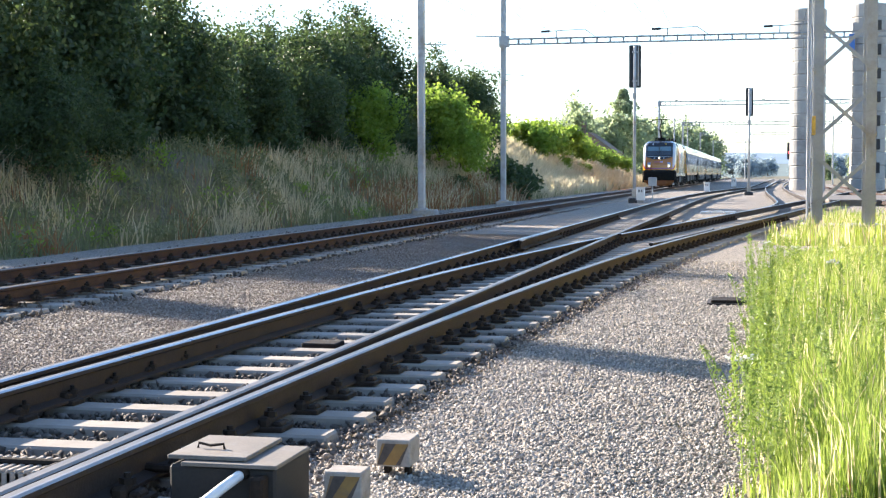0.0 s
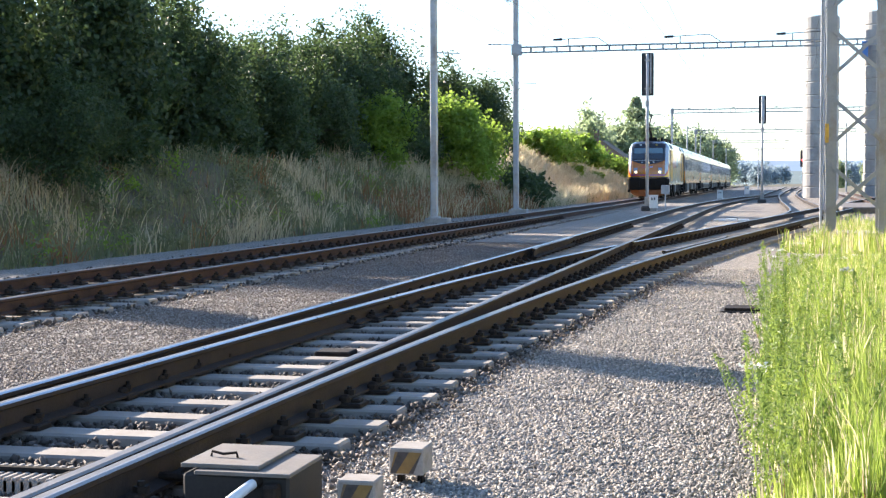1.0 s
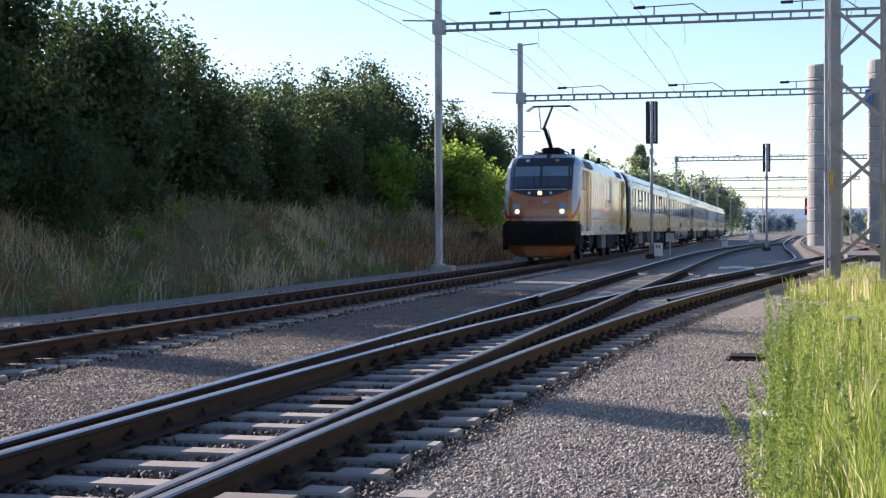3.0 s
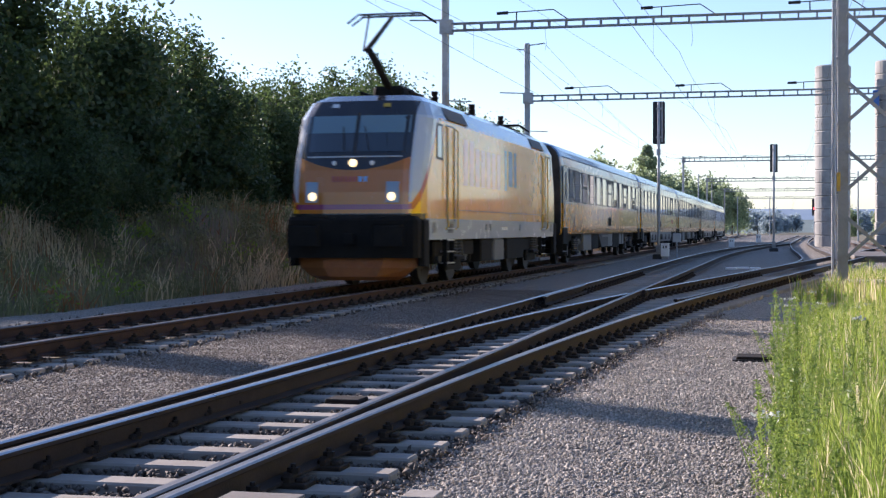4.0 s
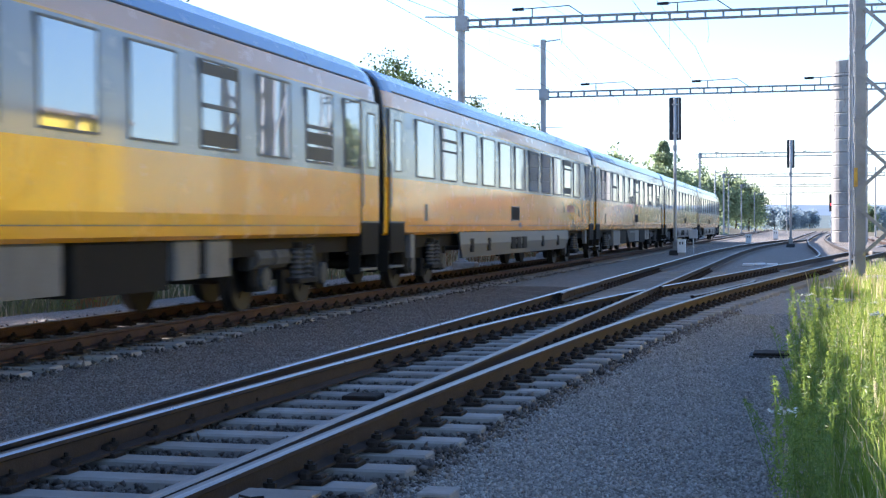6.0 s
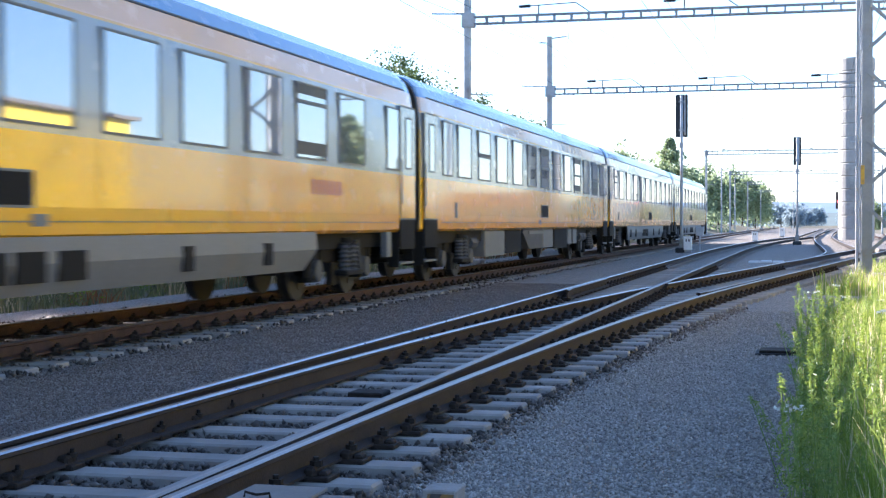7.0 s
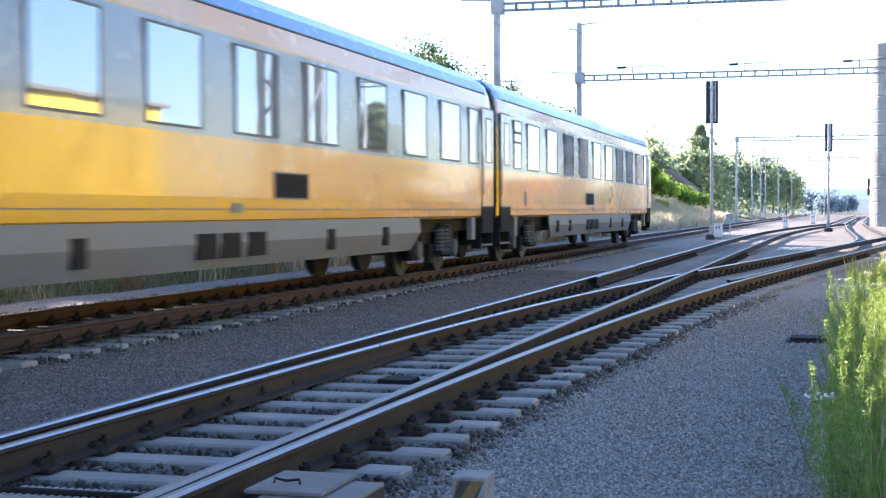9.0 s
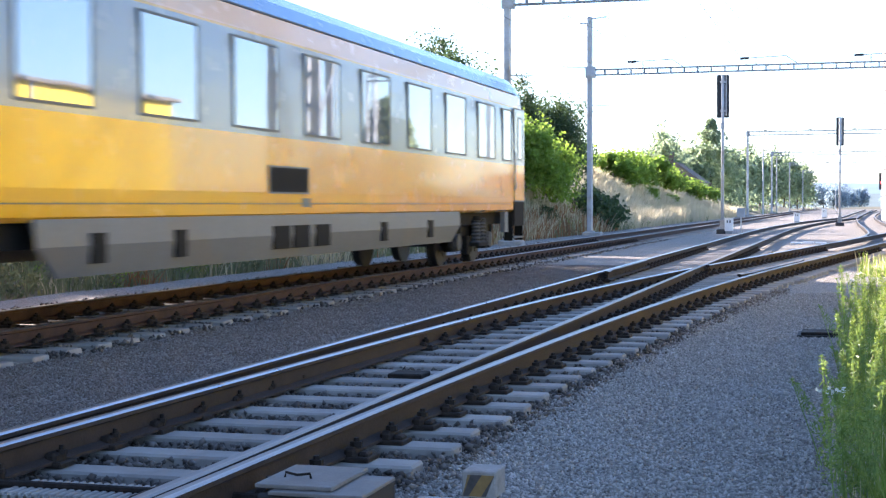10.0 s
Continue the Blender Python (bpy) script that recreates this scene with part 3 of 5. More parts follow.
ribbed = thing("ribbed_plate", "grey ribbed cable cover lying between the rails", "cable cover")
rp = Shape()
for i in range(16):
    rp.box(-3.78 + i * 0.042, -3.755 + i * 0.042, 5.8, 6.12, -0.2, -0.135, c=0.005)
part("ribs", rp, SLEEPER, ribbed)
part("sheet", Shape().box(-3.8, -3.12, 5.8, 6.12, -0.24, -0.15), SLEEPER, ribbed)
part("dark_edge", Shape().box(-3.11, -3.04, 5.78, 6.16, -0.24, -0.12, c=0.01), CAST, ribbed)
for sx_, sy_ in ((-1.9, 53.5), (-1.5, 54.2), (-1.05, 53.6)):
    slab_ = thing("white_slab", "small white concrete slab lying between the rails", "slab", "white slabs by the siding")
    part("slab", Shape().box(sx_ - 0.2, sx_ + 0.2, sy_ - 0.3, sy_ + 0.3, -0.3, -0.19, c=0.02), WHITE, slab_)
lid = thing("cable_lid", "small dark frame lying across the sleepers", "cover")
part("lid", Shape().box(-3.56, -3.28, 10.92, 11.2, -0.22, -0.165, c=0.01), CAST, lid)


# ---- train paint ----
def steps(k, v, lo, hi):
    """1 between lo and hi, else 0."""
    return k.math("MULTIPLY", k.math("GREATER_THAN", v, lo), k.math("LESS_THAN", v, hi))


def paint_finish(k, col, rough=0.22, dirty=0.25, coat=0.6):
    x, y, z = k.xyz()
    grime = k.ramp(k.noise(1.1, 6.0, 0.65, stretch=(1, 0.35, 1)), [(0.42, (0, 0, 0)), (0.8, (1, 1, 1))])
    col = k.mix(k.math("MULTIPLY", grime, dirty), col, (0.3, 0.24, 0.15))
    r = k.math("ADD", k.math("MULTIPLY", k.noise(3.0, 4.0), 0.2), rough - 0.1)
    k.bump(k.noise(0.7, 2.0), 0.1, 0.02)
    k.bsdf.inputs["Coat Weight"].default_value = coat
    k.bsdf.inputs["Coat Roughness"].default_value = 0.06
    k.bsdf.inputs["Coat IOR"].default_value = 1.55
    return k.done(col, r, 0.0, 0.35)


LOCO_LEN = 17.95
YELLOW, SHADED_FRONT, SILVER, RED, PALE = (0.84, 0.41, 0.003), (0.40, 0.13, 0.004), (0.42, 0.48, 0.56), (0.35, 0.02, 0.03), (0.44, 0.46, 0.47)


def loco_paint():
    k = Nodes("locomotive_livery")
    x, y, z = k.xyz()
    ax = k.math("ABSOLUTE", x)
    e = k.math("MINIMUM", y, k.math("SUBTRACT", LOCO_LEN, y))
    edge = k.math("SUBTRACT", k.math("MULTIPLY_ADD", k.math("SUBTRACT", z, 1.95), 0.8, 0.38), e)
    col = k.mix(k.math("MULTIPLY", k.math("GREATER_THAN", edge, 0.0), k.math("GREATER_THAN", z, 1.75)), YELLOW, SILVER)
    col = k.mix(k.math("MULTIPLY", steps(k, edge, -0.13, 0.03), k.math("GREATER_THAN", z, 1.6)), col, RED)
    front = k.math("MULTIPLY", k.math("LESS_THAN", ax, 1.17), k.math("LESS_THAN", e, 1.4))
    # cab front: the shade lying on it is put into a deeper yellow
    col = k.mix(k.math("MULTIPLY", front, k.math("LESS_THAN", z, 2.75)), col, SHADED_FRONT)
    col = k.mix(k.math("MULTIPLY", front, steps(k, z, 1.6, 1.7)), col, (0.2, 0.03, 0.12))
    curve = k.math("MULTIPLY_ADD", k.math("MULTIPLY", ax, ax), 0.2, 2.4)
    col = k.mix(k.math("MULTIPLY", front, k.math("GREATER_THAN", z, curve)), col, (0.012, 0.013, 0.016))
    col = k.mix(k.math("GREATER_THAN", z, 3.56), col, (0.3, 0.38, 0.5))
    col = k.mix(k.math("MULTIPLY", front, k.math("GREATER_THAN", z, 3.55)), col, (0.015, 0.016, 0.02))
    col = k.mix(k.math("LESS_THAN", z, 1.42), col, PALE)
    col = k.mix(k.math("MULTIPLY", k.math("LESS_THAN", z, 1.52), k.math("LESS_THAN", e, 0.62)), col, (0.014, 0.014, 0.015))
    return paint_finish(k, col, 0.25, 0.12, 0.85)


def car_paint(name, reflect_band, split=2.06):
    k = Nodes(name)
    x, y, z = k.xyz()
    col = k.mix(k.math("GREATER_THAN", z, split), (0.72, 0.33, 0.003), (0.25, 0.295, 0.34))
    col = k.mix(steps(k, z, 3.3, 3.335), col, (0.55, 0.33, 0.05))
    # pinkish reflection along the upper side, put into the colour
    col = k.mix(steps(k, z, 3.33, 3.6), col, reflect_band)
    col = k.mix(k.math("GREATER_THAN", z, 3.6), col, (0.10, 0.22, 0.44))
    ends = k.math("ADD", k.math("LESS_THAN", y, 0.05), k.math("GREATER_THAN", y, 25.9))
    col = k.mix(ends, col, (0.02, 0.02, 0.022))
    return paint_finish(k, col, 0.25, 0.3)


LOCO, CAR, CAR_B = loco_paint(), car_paint("coach_livery", (0.46, 0.33, 0.24)), car_paint("coach_livery_peach_reflect", (0.6, 0.4, 0.24))
SKIRT = surface("coach_skirt", (0.085, 0.09, 0.097), (0.135, 0.14, 0.15), 1.0, 0.5, 0.0, 20.0, 0.1, stain=(0.14, 0.12, 0.1))
UNDER = surface("grimy_underframe", (0.006, 0.0055, 0.005), (0.016, 0.014, 0.012), 3.0, 0.8, 0.0, 30.0, 0.3, spec=0.2)
UNDERBOX = surface("grey_underfloor_box", (0.09, 0.09, 0.09), (0.15, 0.15, 0.15), 2.0, 0.6, 0.0, 30.0, 0.2)
ORANGE = surface("plough_orange", (0.2, 0.06, 0.01), (0.28, 0.095, 0.016), 3.0, 0.6, 0.0, 30.0, 0.1, stain=(0.2, 0.1, 0.05))
ROOFGREY = surface("roof_equipment", (0.05, 0.052, 0.055), (0.1, 0.1, 0.105), 2.0, 0.6, 0.2, 30.0, 0.1)
SPRING = surface("grimy_grey_steel", (0.05, 0.05, 0.05), (0.1, 0.1, 0.1), 4.0, 0.7, 0.0, 40.0, 0.2, spec=0.25)
RUBBER = surface("window_rubber", (0.06, 0.066, 0.075), (0.1, 0.108, 0.118), 3.0, 0.5, 0.0, 30.0, 0.05)
TREAD = surface("wheel_steel", (0.013, 0.012, 0.011), (0.03, 0.027, 0.025), 5.0, 0.6, 0.3, 40.0, 0.1)
PINK = surface("pink_lettering", (0.68, 0.27, 0.33), (0.76, 0.33, 0.39), 3.0, 0.3, 0.0, 30.0, 0.0)
BLUE = surface("blue_lettering", (0.14, 0.34, 0.62), (0.2, 0.4, 0.68), 3.0, 0.3, 0.0, 30.0, 0.0)
for _m in (PINK, BLUE):
    _m.node_tree.nodes["Principled BSDF"].inputs["Coat Weight"].default_value = 0.9
HEADLIGHT = lamp_glow("headlight_glow", (1.0, 0.72, 0.32), 1.1)


def glass_mat(name, tint, ior, mirror=0.0):
    k = Nodes(name)
    k.bsdf.inputs["IOR"].default_value = ior
    k.bump(k.noise(0.8, 2.0), 0.06, 0.02)
    return k.done(tint, 0.03, mirror, 0.5)


GLASS = glass_mat("mirrored_coach_glass", (0.44, 0.46, 0.5), 1.5, 0.8)
# upper windscreen: reflected sky put into a pale blue tint
SKY_GLASS = glass_mat("sky_tinted_glass", (0.13, 0.21, 0.26), 1.8)
LAMPGLASS = glass_mat("lamp_glass", (0.22, 0.3, 0.4), 1.5)
SHIELD = glass_mat("windscreen_glass", (0.015, 0.022, 0.028), 2.1)


# ---- locomotive ----
FRONT_Y = [(0.9, 0.10), (1.5, 0.0), (1.95, 0.02), (2.4, 0.10), (2.75, 0.24), (3.55, 0.62), (3.86, 0.84), (4.0, 1.2)]
WIDTH = [(0.9, 1.40), (1.0, 1.42), (3.5, 1.42), (3.86, 1.25), (4.0, 1.04)]


def lerp(table, z):
    for (a, u), (b, v) in zip(table, table[1:]):
        if z <= b:
            return u + (v - u) * max(0.0, (z - a) / (b - a))
    return table[-1][1]


def nose(x, z):
    """How far back the cab front lies at a height and distance from the middle."""
    q = abs(x) * 1.42 / lerp(WIDTH, z)
    return lerp(FRONT_Y, z) + lerp([(0, 0), (0.6, 0.02), (1.05, 0.07), (1.22, 0.17), (1.36, 0.38), (1.42, 0.66)], q)


def nose_patch(x0, x1, z0, z1, out=0.012, n=5, m=4, thick=0.02):
    """A panel that follows the cab front."""
    s = Shape()
    rows = []
    for o in (out, out - thick):
        for j in range(m + 1):
            z = z0 + (z1 - z0) * j / m
            rows.append([(x0 + (x1 - x0) * i / n, nose(x0 + (x1 - x0) * i / n, z) - o, z) for i in range(n + 1)])
    a, b = rows[: m + 1], rows[m + 1:]
    s.loft(a, caps=False, closed=False)
    ring = a[0] + [r[-1] for r in a[1:]] + a[-1][::-1][1:] + [r[0] for r in a[-2:0:-1]]
    back = b[0] + [r[-1] for r in b[1:]] + b[-1][::-1][1:] + [r[0] for r in b[-2:0:-1]]
    s.loft([ring, back], caps=False)
    return s


def wheelset(parent, y, r, gauge=0.755):
    s = Shape()
    s.disc(-gauge - 0.25, gauge + 0.25, 0, 0, 0.09, 12)
    for sx in (-1, 1):
        a, b = sorted((sx * (gauge - 0.04), sx * (gauge + 0.095)))
        s.disc(a, b, 0, 0, r, 28)
        a, b = sorted((sx * (gauge - 0.04), sx * (gauge - 0.075)))
        s.disc(a, b, 0, 0, r + 0.03, 28)
        for i in range(5):
            t = i * 2 * math.pi / 5
            s.disc(sx * (gauge + 0.095) - 0.012, sx * (gauge + 0.095) + 0.012, r * 0.55 * math.cos(t), r * 0.55 * math.sin(t), 0.05, 8)
    ob = part("wheelset", s, TREAD, parent)
    ob.matrix_basis = pose(0, y, r)
    ROLLING.append((ob, y, r))
    return ob


ROLLING, TRAIN = [], []


def bogie(parent, y, base, r, name="bogie"):
    s = Shape()
    for sx in (-1, 1):
        a, b = sorted((sx * 0.95, sx * 1.12))
        s.box(a, b, y - base / 2 - 0.5, y + base / 2 + 0.5, r + 0.12, r + 0.34, c=0.03)
        for d in (-base / 2, base / 2):
            s.box(a - 0.02, b + 0.03, y + d - 0.2, y + d + 0.2, r - 0.18, r + 0.2, c=0.04)
            for e in (-0.3, 0.3):
                s.tube([(sx * 1.1, y + d + e, r - 0.1), (sx * 1.1, y + d + e, r + 0.35)], 0.075, 10)
        s.tube([(sx * 1.2, y, r + 0.1), (sx * 1.2, y, r + 0.5)], 0.13, 12)
        s.box(min(sx * 1.1, sx * 1.2), max(sx * 1.1, sx * 1.2), y - 0.6, y - 0.3, r - 0.25, r + 0.1)
    s.box(-1.0, 1.0, y - 0.35, y + 0.35, r - 0.05, r + 0.35)
    g = part(name, s, UNDER, parent)
    for sx in (-1, 1):
        for e in (-0.2, 0.2):
            ring = lambda q, z: [(sx * 1.28 + q * math.cos(t * math.pi / 6), y + e + q * math.sin(t * math.pi / 6), z) for t in range(12)]
            c = Shape().loft([ring(0.07 if i % 2 else 0.105, r - 0.02 + 0.036 * i) for i in range(13)])
            part("spring", c, SPRING, g, "grey coil spring")
        part("damper", Shape().tube([(sx * 1.26, y + 0.75, r - 0.1), (sx * 1.26, y + 0.5, r + 0.45)], 0.045, 8), SPRING, g)
        part("spring_seat", Shape().box(*sorted((sx * 1.1, sx * 1.4)), y - 0.42, y + 0.42, r - 0.1, r - 0.02, c=0.02), UNDER, g)
        for d in (-base / 2, base / 2):
            part("axle_box", Shape().disc(*sorted((sx * 1.1, sx * 1.22)), y + d, r, 0.17, 14), SPRING, g)
    for d in (-base / 2, base / 2):
        wheelset(g, y + d, r)
    return g


def buffers(g, y, sy):
    for x in (-0.875, 0.875):
        part("buffer", Shape().tube([(x, y, 1.06), (x, y + sy * 0.35, 1.06), (x, y + sy * 0.36, 1.06), (x, y + sy * 0.45, 1.06)], [0.1, 0.1, 0.24, 0.24], 14), UNDER, g)
    part("coupling", Shape().box(-0.12, 0.12, min(y, y + sy * 0.4), max(y, y + sy * 0.4), 0.85, 1.15, c=0.03), UNDER, g)


def side_frame(s, x, y0, y1, z0, z1, t, out):
    """A rectangular ring standing proud of the side at x."""
    a, b = sorted((x, x + out))
    s.box(a, b, y0 - t, y1 + t, z0 - t, z0)
    s.box(a, b, y0 - t, y1 + t, z1, z1 + t)
    s.box(a, b, y0 - t, y0, z0, z1)
    s.box(a, b, y1, y1 + t, z0, z1)
    return s


def locomotive():
    g = thing("electric_locomotive", "yellow and silver electric locomotive with lit headlights hauling coaches", "locomotive")
    L = LOCO_LEN
    rings = []
    zs = sorted(set([0.98, 1.2, 1.42, 1.5, 1.8, 1.95, 2.2, 2.4, 2.6, 2.75, 3.0, 3.25, 3.5, 3.68, 3.86, 4.0]))
    for z in zs:
        w = lerp(WIDTH, z) / 1.42
        half = [(x * w, nose(x * w, z)) for x in (0, 0.3, 0.6, 0.85, 1.05, 1.14, 1.22, 1.3, 1.36, 1.4, 1.42)] + [(1.42 * w, 2.4), (1.42 * w, 6.0)]
        left = [(-x, y) for x, y in half[1:]]
        fr = left[::-1] + half
        ring = fr + [(x, L - y) for x, y in fr[::-1]]
        rings.append([(x, y, z) for x, y in ring])
    part("body", Shape().loft(rings), LOCO, g)
    # roof hood and fittings
    part("roof_hood", Shape().box(-0.95, 0.95, 1.9, L - 1.9, 4.0, 4.05, c=0.02), ROOFGREY, g)
    for y0, y1 in ((2.6, 4.6), (L - 4.6, L - 2.6)):
        for sx in (-1, 1):
            ring = lambda yy, o: [(sx * (1.41 + o), yy, 3.57), (sx * (1.26 + o), yy, 3.84), (sx * (1.23 + o), yy, 3.84), (sx * (1.38 + o), yy, 3.57)]
            part("roof_grille", Shape().loft([ring(y0, 0.012), ring(y1, 0.012)]), ROOFGREY, g, "dark roof grille")
    for i in range(4):
        part("roof_box", Shape().box(-0.5, 0.5, 5.2 + i * 2.1, 6.6 + i * 2.1, 4.04, 4.16 + 0.06 * (i % 2), c=0.05), ROOFGREY, g)
    for x, y in ((0.7, 8.3), (0.55, 9.0), (-0.7, 9.5), (0.7, 12.2), (0.6, 4.7), (-0.6, 4.7)):
        part("insulator", Shape().tube([(x, y, 4.02), (x, y, 4.11), (x, y, 4.14), (x, y, 4.26), (x, y, 4.28), (x, y, 4.4)], [0.06, 0.1, 0.06, 0.1, 0.06, 0.09], 10), UNDER, g)

    def pantograph(y, up):
        h = 5.98 if up else 4.35
        b = Shape()
        b.box(-0.6, 0.6, y - 0.7, y + 0.9, 4.0, 4.12, c=0.03)
        b.box(-0.35, 0.35, y - 0.3, y + 0.9, 4.12, 4.36, c=0.06)
        for sx in (-0.55, 0.55):
            b.tube([(sx, y - 0.5, 4.05), (sx, y - 0.5, 4.2), (sx, y + 0.7, 4.2), (sx, y + 0.7, 4.05)], 0.03, 6)
        part("pantograph_base", b, UNDER, g)
        knee = (0, y - 1.75, 4.97) if up else (0, y - 1.4, 4.28)
        head = (0, y + 0.05, h - 0.06) if up else (0, y + 0.3, 4.33)
        part("pantograph_arm", Shape().tube([(0, y + 0.1, 4.2), knee], [0.085, 0.07], 8).tube([(-0.05, *knee[1:]), head], [0.06, 0.045], 8).tube([(0.12, y - 0.3, 4.15), (0.12, knee[1] + 0.1, knee[2] - 0.05)], 0.018, 6).tube([(-0.16, knee[1] + 0.1, knee[2]), (-0.5, head[1] - 0.1, h - 0.05)], 0.022, 6), UNDER, g)
        k = Shape()
        for dy in (-0.18, 0.18):
            k.tube([(-0.98, head[1] + dy, h - 0.2), (-0.72, head[1] + dy, h - 0.01), (0.72, head[1] + dy, h - 0.01), (0.98, head[1] + dy, h - 0.2)], 0.025, 6)
        k.tube([(-0.5, head[1] - 0.18, h - 0.03), (-0.5, head[1] + 0.18, h - 0.03)], 0.02, 6).tube([(0.5, head[1] - 0.18, h - 0.03), (0.5, head[1] + 0.18, h - 0.03)], 0.02, 6)
        part("pantograph_head", k, UNDER, g)

    pantograph(3.1, True)
    pantograph(L - 3.2, False)
    # cab front
    for a, b in ((-1.1, -0.04), (0.04, 1.1)):
        part("windscreen", nose_patch(a, b, 2.78, 3.17), SHIELD, g)
        # no blind here: a bluer pane stands for the sky's reflection
        part("windscreen_top", nose_patch(a, b, 3.174, 3.54), SKY_GLASS, g, "upper windscreen with pale sky reflection put into its tint")
    part("centre_post", nose_patch(-0.035, 0.035, 2.74, 3.6, 0.016), BLACK, g)
    for x0, x1, z0, z1 in ((-0.22, -0.3, 2.82, 3.3), (0.3, 0.16, 2.82, 3.3)):
        part("wiper", Shape().tube([(x0, nose(x0, z0) - 0.03, z0), (x1, nose(x1, z1) - 0.03, z1)], 0.014, 6), BLACK, g)
    part("silver_trim", nose_patch(-1.0, 1.0, 2.66, 2.69, 0.015, 8, 1), GALV, g)
    part("top_lamp", nose_patch(-0.62, -0.48, 3.72, 3.8, 0.02, 2, 1), WHITE, g)
    part("top_lamp", nose_patch(0.48, 0.62, 3.72, 3.8, 0.02, 2, 1), YELLOWP, g)
    lamps = [(0.0, 2.54, 0.085, HEADLIGHT), (-0.4, 2.54, 0.05, WHITE), (0.4, 2.54, 0.05, WHITE), (-0.83, 1.86, 0.085, HEADLIGHT), (0.83, 1.86, 0.085, HEADLIGHT)]
    for x, z, r, mt in lamps:
        y = nose(x, z) - 0.02
        part("headlight", Shape().loft([[(x + r * k * math.cos(t * math.pi / 9), y + dy, z + r * k * math.sin(t * math.pi / 9)) for t in range(18)] for k, dy in ((1.0, 0.05), (1.0, -0.005), (0.7, -0.025))]), mt, g)
    for sx in (-1, 1):
        a, b = sorted((sx * 0.72, sx * 0.98))
        part("lamp_surround", nose_patch(a, b, 1.74, 2.16, 0.012, 4, 3), LAMPGLASS, g, "pale blue lamp glass")
    part("bumper_beam", Shape().box(-1.38, 1.38, 0.0, 0.6, 0.62, 1.46, c=0.08), UNDER, g)
    for x in (-0.875, 0.875):
        part("buffer", Shape().box(x - 0.34, x + 0.34, -0.42, -0.36, 0.86, 1.3, c=0.05).tube([(x, -0.36, 1.06), (x, 0.1, 1.06)], 0.14, 12), UNDER, g)
    part("coupling_hook", Shape().box(-0.1, 0.1, -0.25, 0.1, 0.9, 1.12, c=0.02), UNDER, g)
    ring = lambda z, y, w: [(-w, y + 0.35, z), (-w * 0.5, y, z), (w * 0.5, y, z), (w, y + 0.35, z), (w, y + 0.5, z), (-w, y + 0.5, z)]
    part("snow_plough", Shape().loft([ring(0.16, 0.2, 0.8), ring(0.24, 0.1, 1.0), ring(0.42, 0.1, 1.22), ring(0.64, 0.15, 1.28)]), ORANGE, g, "orange snow plough")
    for i, x in enumerate((-0.42, -0.33, -0.24, -0.15, -0.06, 0.03)):
        part("lettering_bar", nose_patch(x, x + 0.06, 2.16, 2.27, 0.006, 1, 1, 0.008), RED_BAR, g)
    for x in (0.14, 0.25):
        part("lettering_bar", nose_patch(x, x + 0.07, 2.16, 2.27, 0.006, 1, 1, 0.008), BLUE, g)
    # sides
    for sx in (-1, 1):
        X = sx * 1.42
        for flip in (0, 1):
            Y = (lambda v: v) if not flip else (lambda v: L - v)
            q = lambda a, b: sorted((Y(a), Y(b)))
            y0, y1 = q(1.55, 1.97)
            part("cab_window", side_frame(Shape(), X, y0, y1, 2.72, 3.38, 0.045, sx * 0.015), RUBBER, g)
            part("cab_window_pane", Shape().box(*sorted((X, X + sx * 0.008)), y0, y1, 2.72, 3.38), GLASS, g)
            y0, y1 = q(2.4, 3.15)
            part("cab_door", side_frame(Shape(), X, y0, y1, 1.36, 3.42, 0.02, sx * 0.012), RUBBER, g)
            for yy in (y0 - 0.1, y1 + 0.1):
                part("handrail", Shape().tube([(X, yy, 1.2), (X + sx * 0.06, yy, 1.25), (X + sx * 0.06, yy, 3.35), (X, yy, 3.4)], 0.018, 6), YELLOWP, g)
            for i in range(4):
                part("step", Shape().box(*sorted((X - sx * 0.15, X + sx * 0.02)), y0 + 0.05, y1 - 0.05, 0.45 + 0.25 * i, 0.48 + 0.25 * i), GALV, g)
            part("step_frame", Shape().box(*sorted((X - sx * 0.1, X)), y0 + 0.02, y0 + 0.06, 0.42, 1.0), UNDER, g)
            part("step_frame", Shape().box(*sorted((X - sx * 0.1, X)), y1 - 0.06, y1 - 0.02, 0.42, 1.0), UNDER, g)
            part("step_recess", Shape().box(*sorted((X, X + sx * 0.006)), y0 + 0.12, y1 - 0.12, 1.12, 1.32), BLACK, g)
            y0, y1 = q(1.1, 1.4)
            part("side_vent", Shape().box(*sorted((X, X + sx * 0.008)), y0, y1, 1.12, 1.35), UNDERBOX, g)
            part("corner_step", Shape().box(*sorted((sx * 1.3, sx * 1.44)), *q(0.35, 0.8), 0.45, 1.4, c=0.03), UNDER, g)
        part("side_joint", Shape().box(*sorted((X, X + sx * 0.006)), 3.4, L - 3.4, 1.62, 1.635), RUBBER, g)
        for y in (6.6, 7.1, 11.2):
            part("port", Shape().box(*sorted((X, X + sx * 0.008)), y, y + 0.16, 1.17, 1.33), BLACK, g)
        for i, y in enumerate((4.1, 4.75, 5.4, 6.05, 6.7, 7.35, 8.0)):
            part("lettering_bar", Shape().box(*sorted((X, X + sx * 0.005)), y, y + 0.42, 2.2, 3.25 if i < 2 else 3.1), PINK, g)
        for y, w, z0 in ((9.05, 0.24, 2.2), (9.6, 0.5, 2.32), (10.35, 0.32, 2.32)):
            part("lettering_bar", Shape().box(*sorted((X, X + sx * 0.005)), y, y + w, z0, 3.25), BLUE, g)
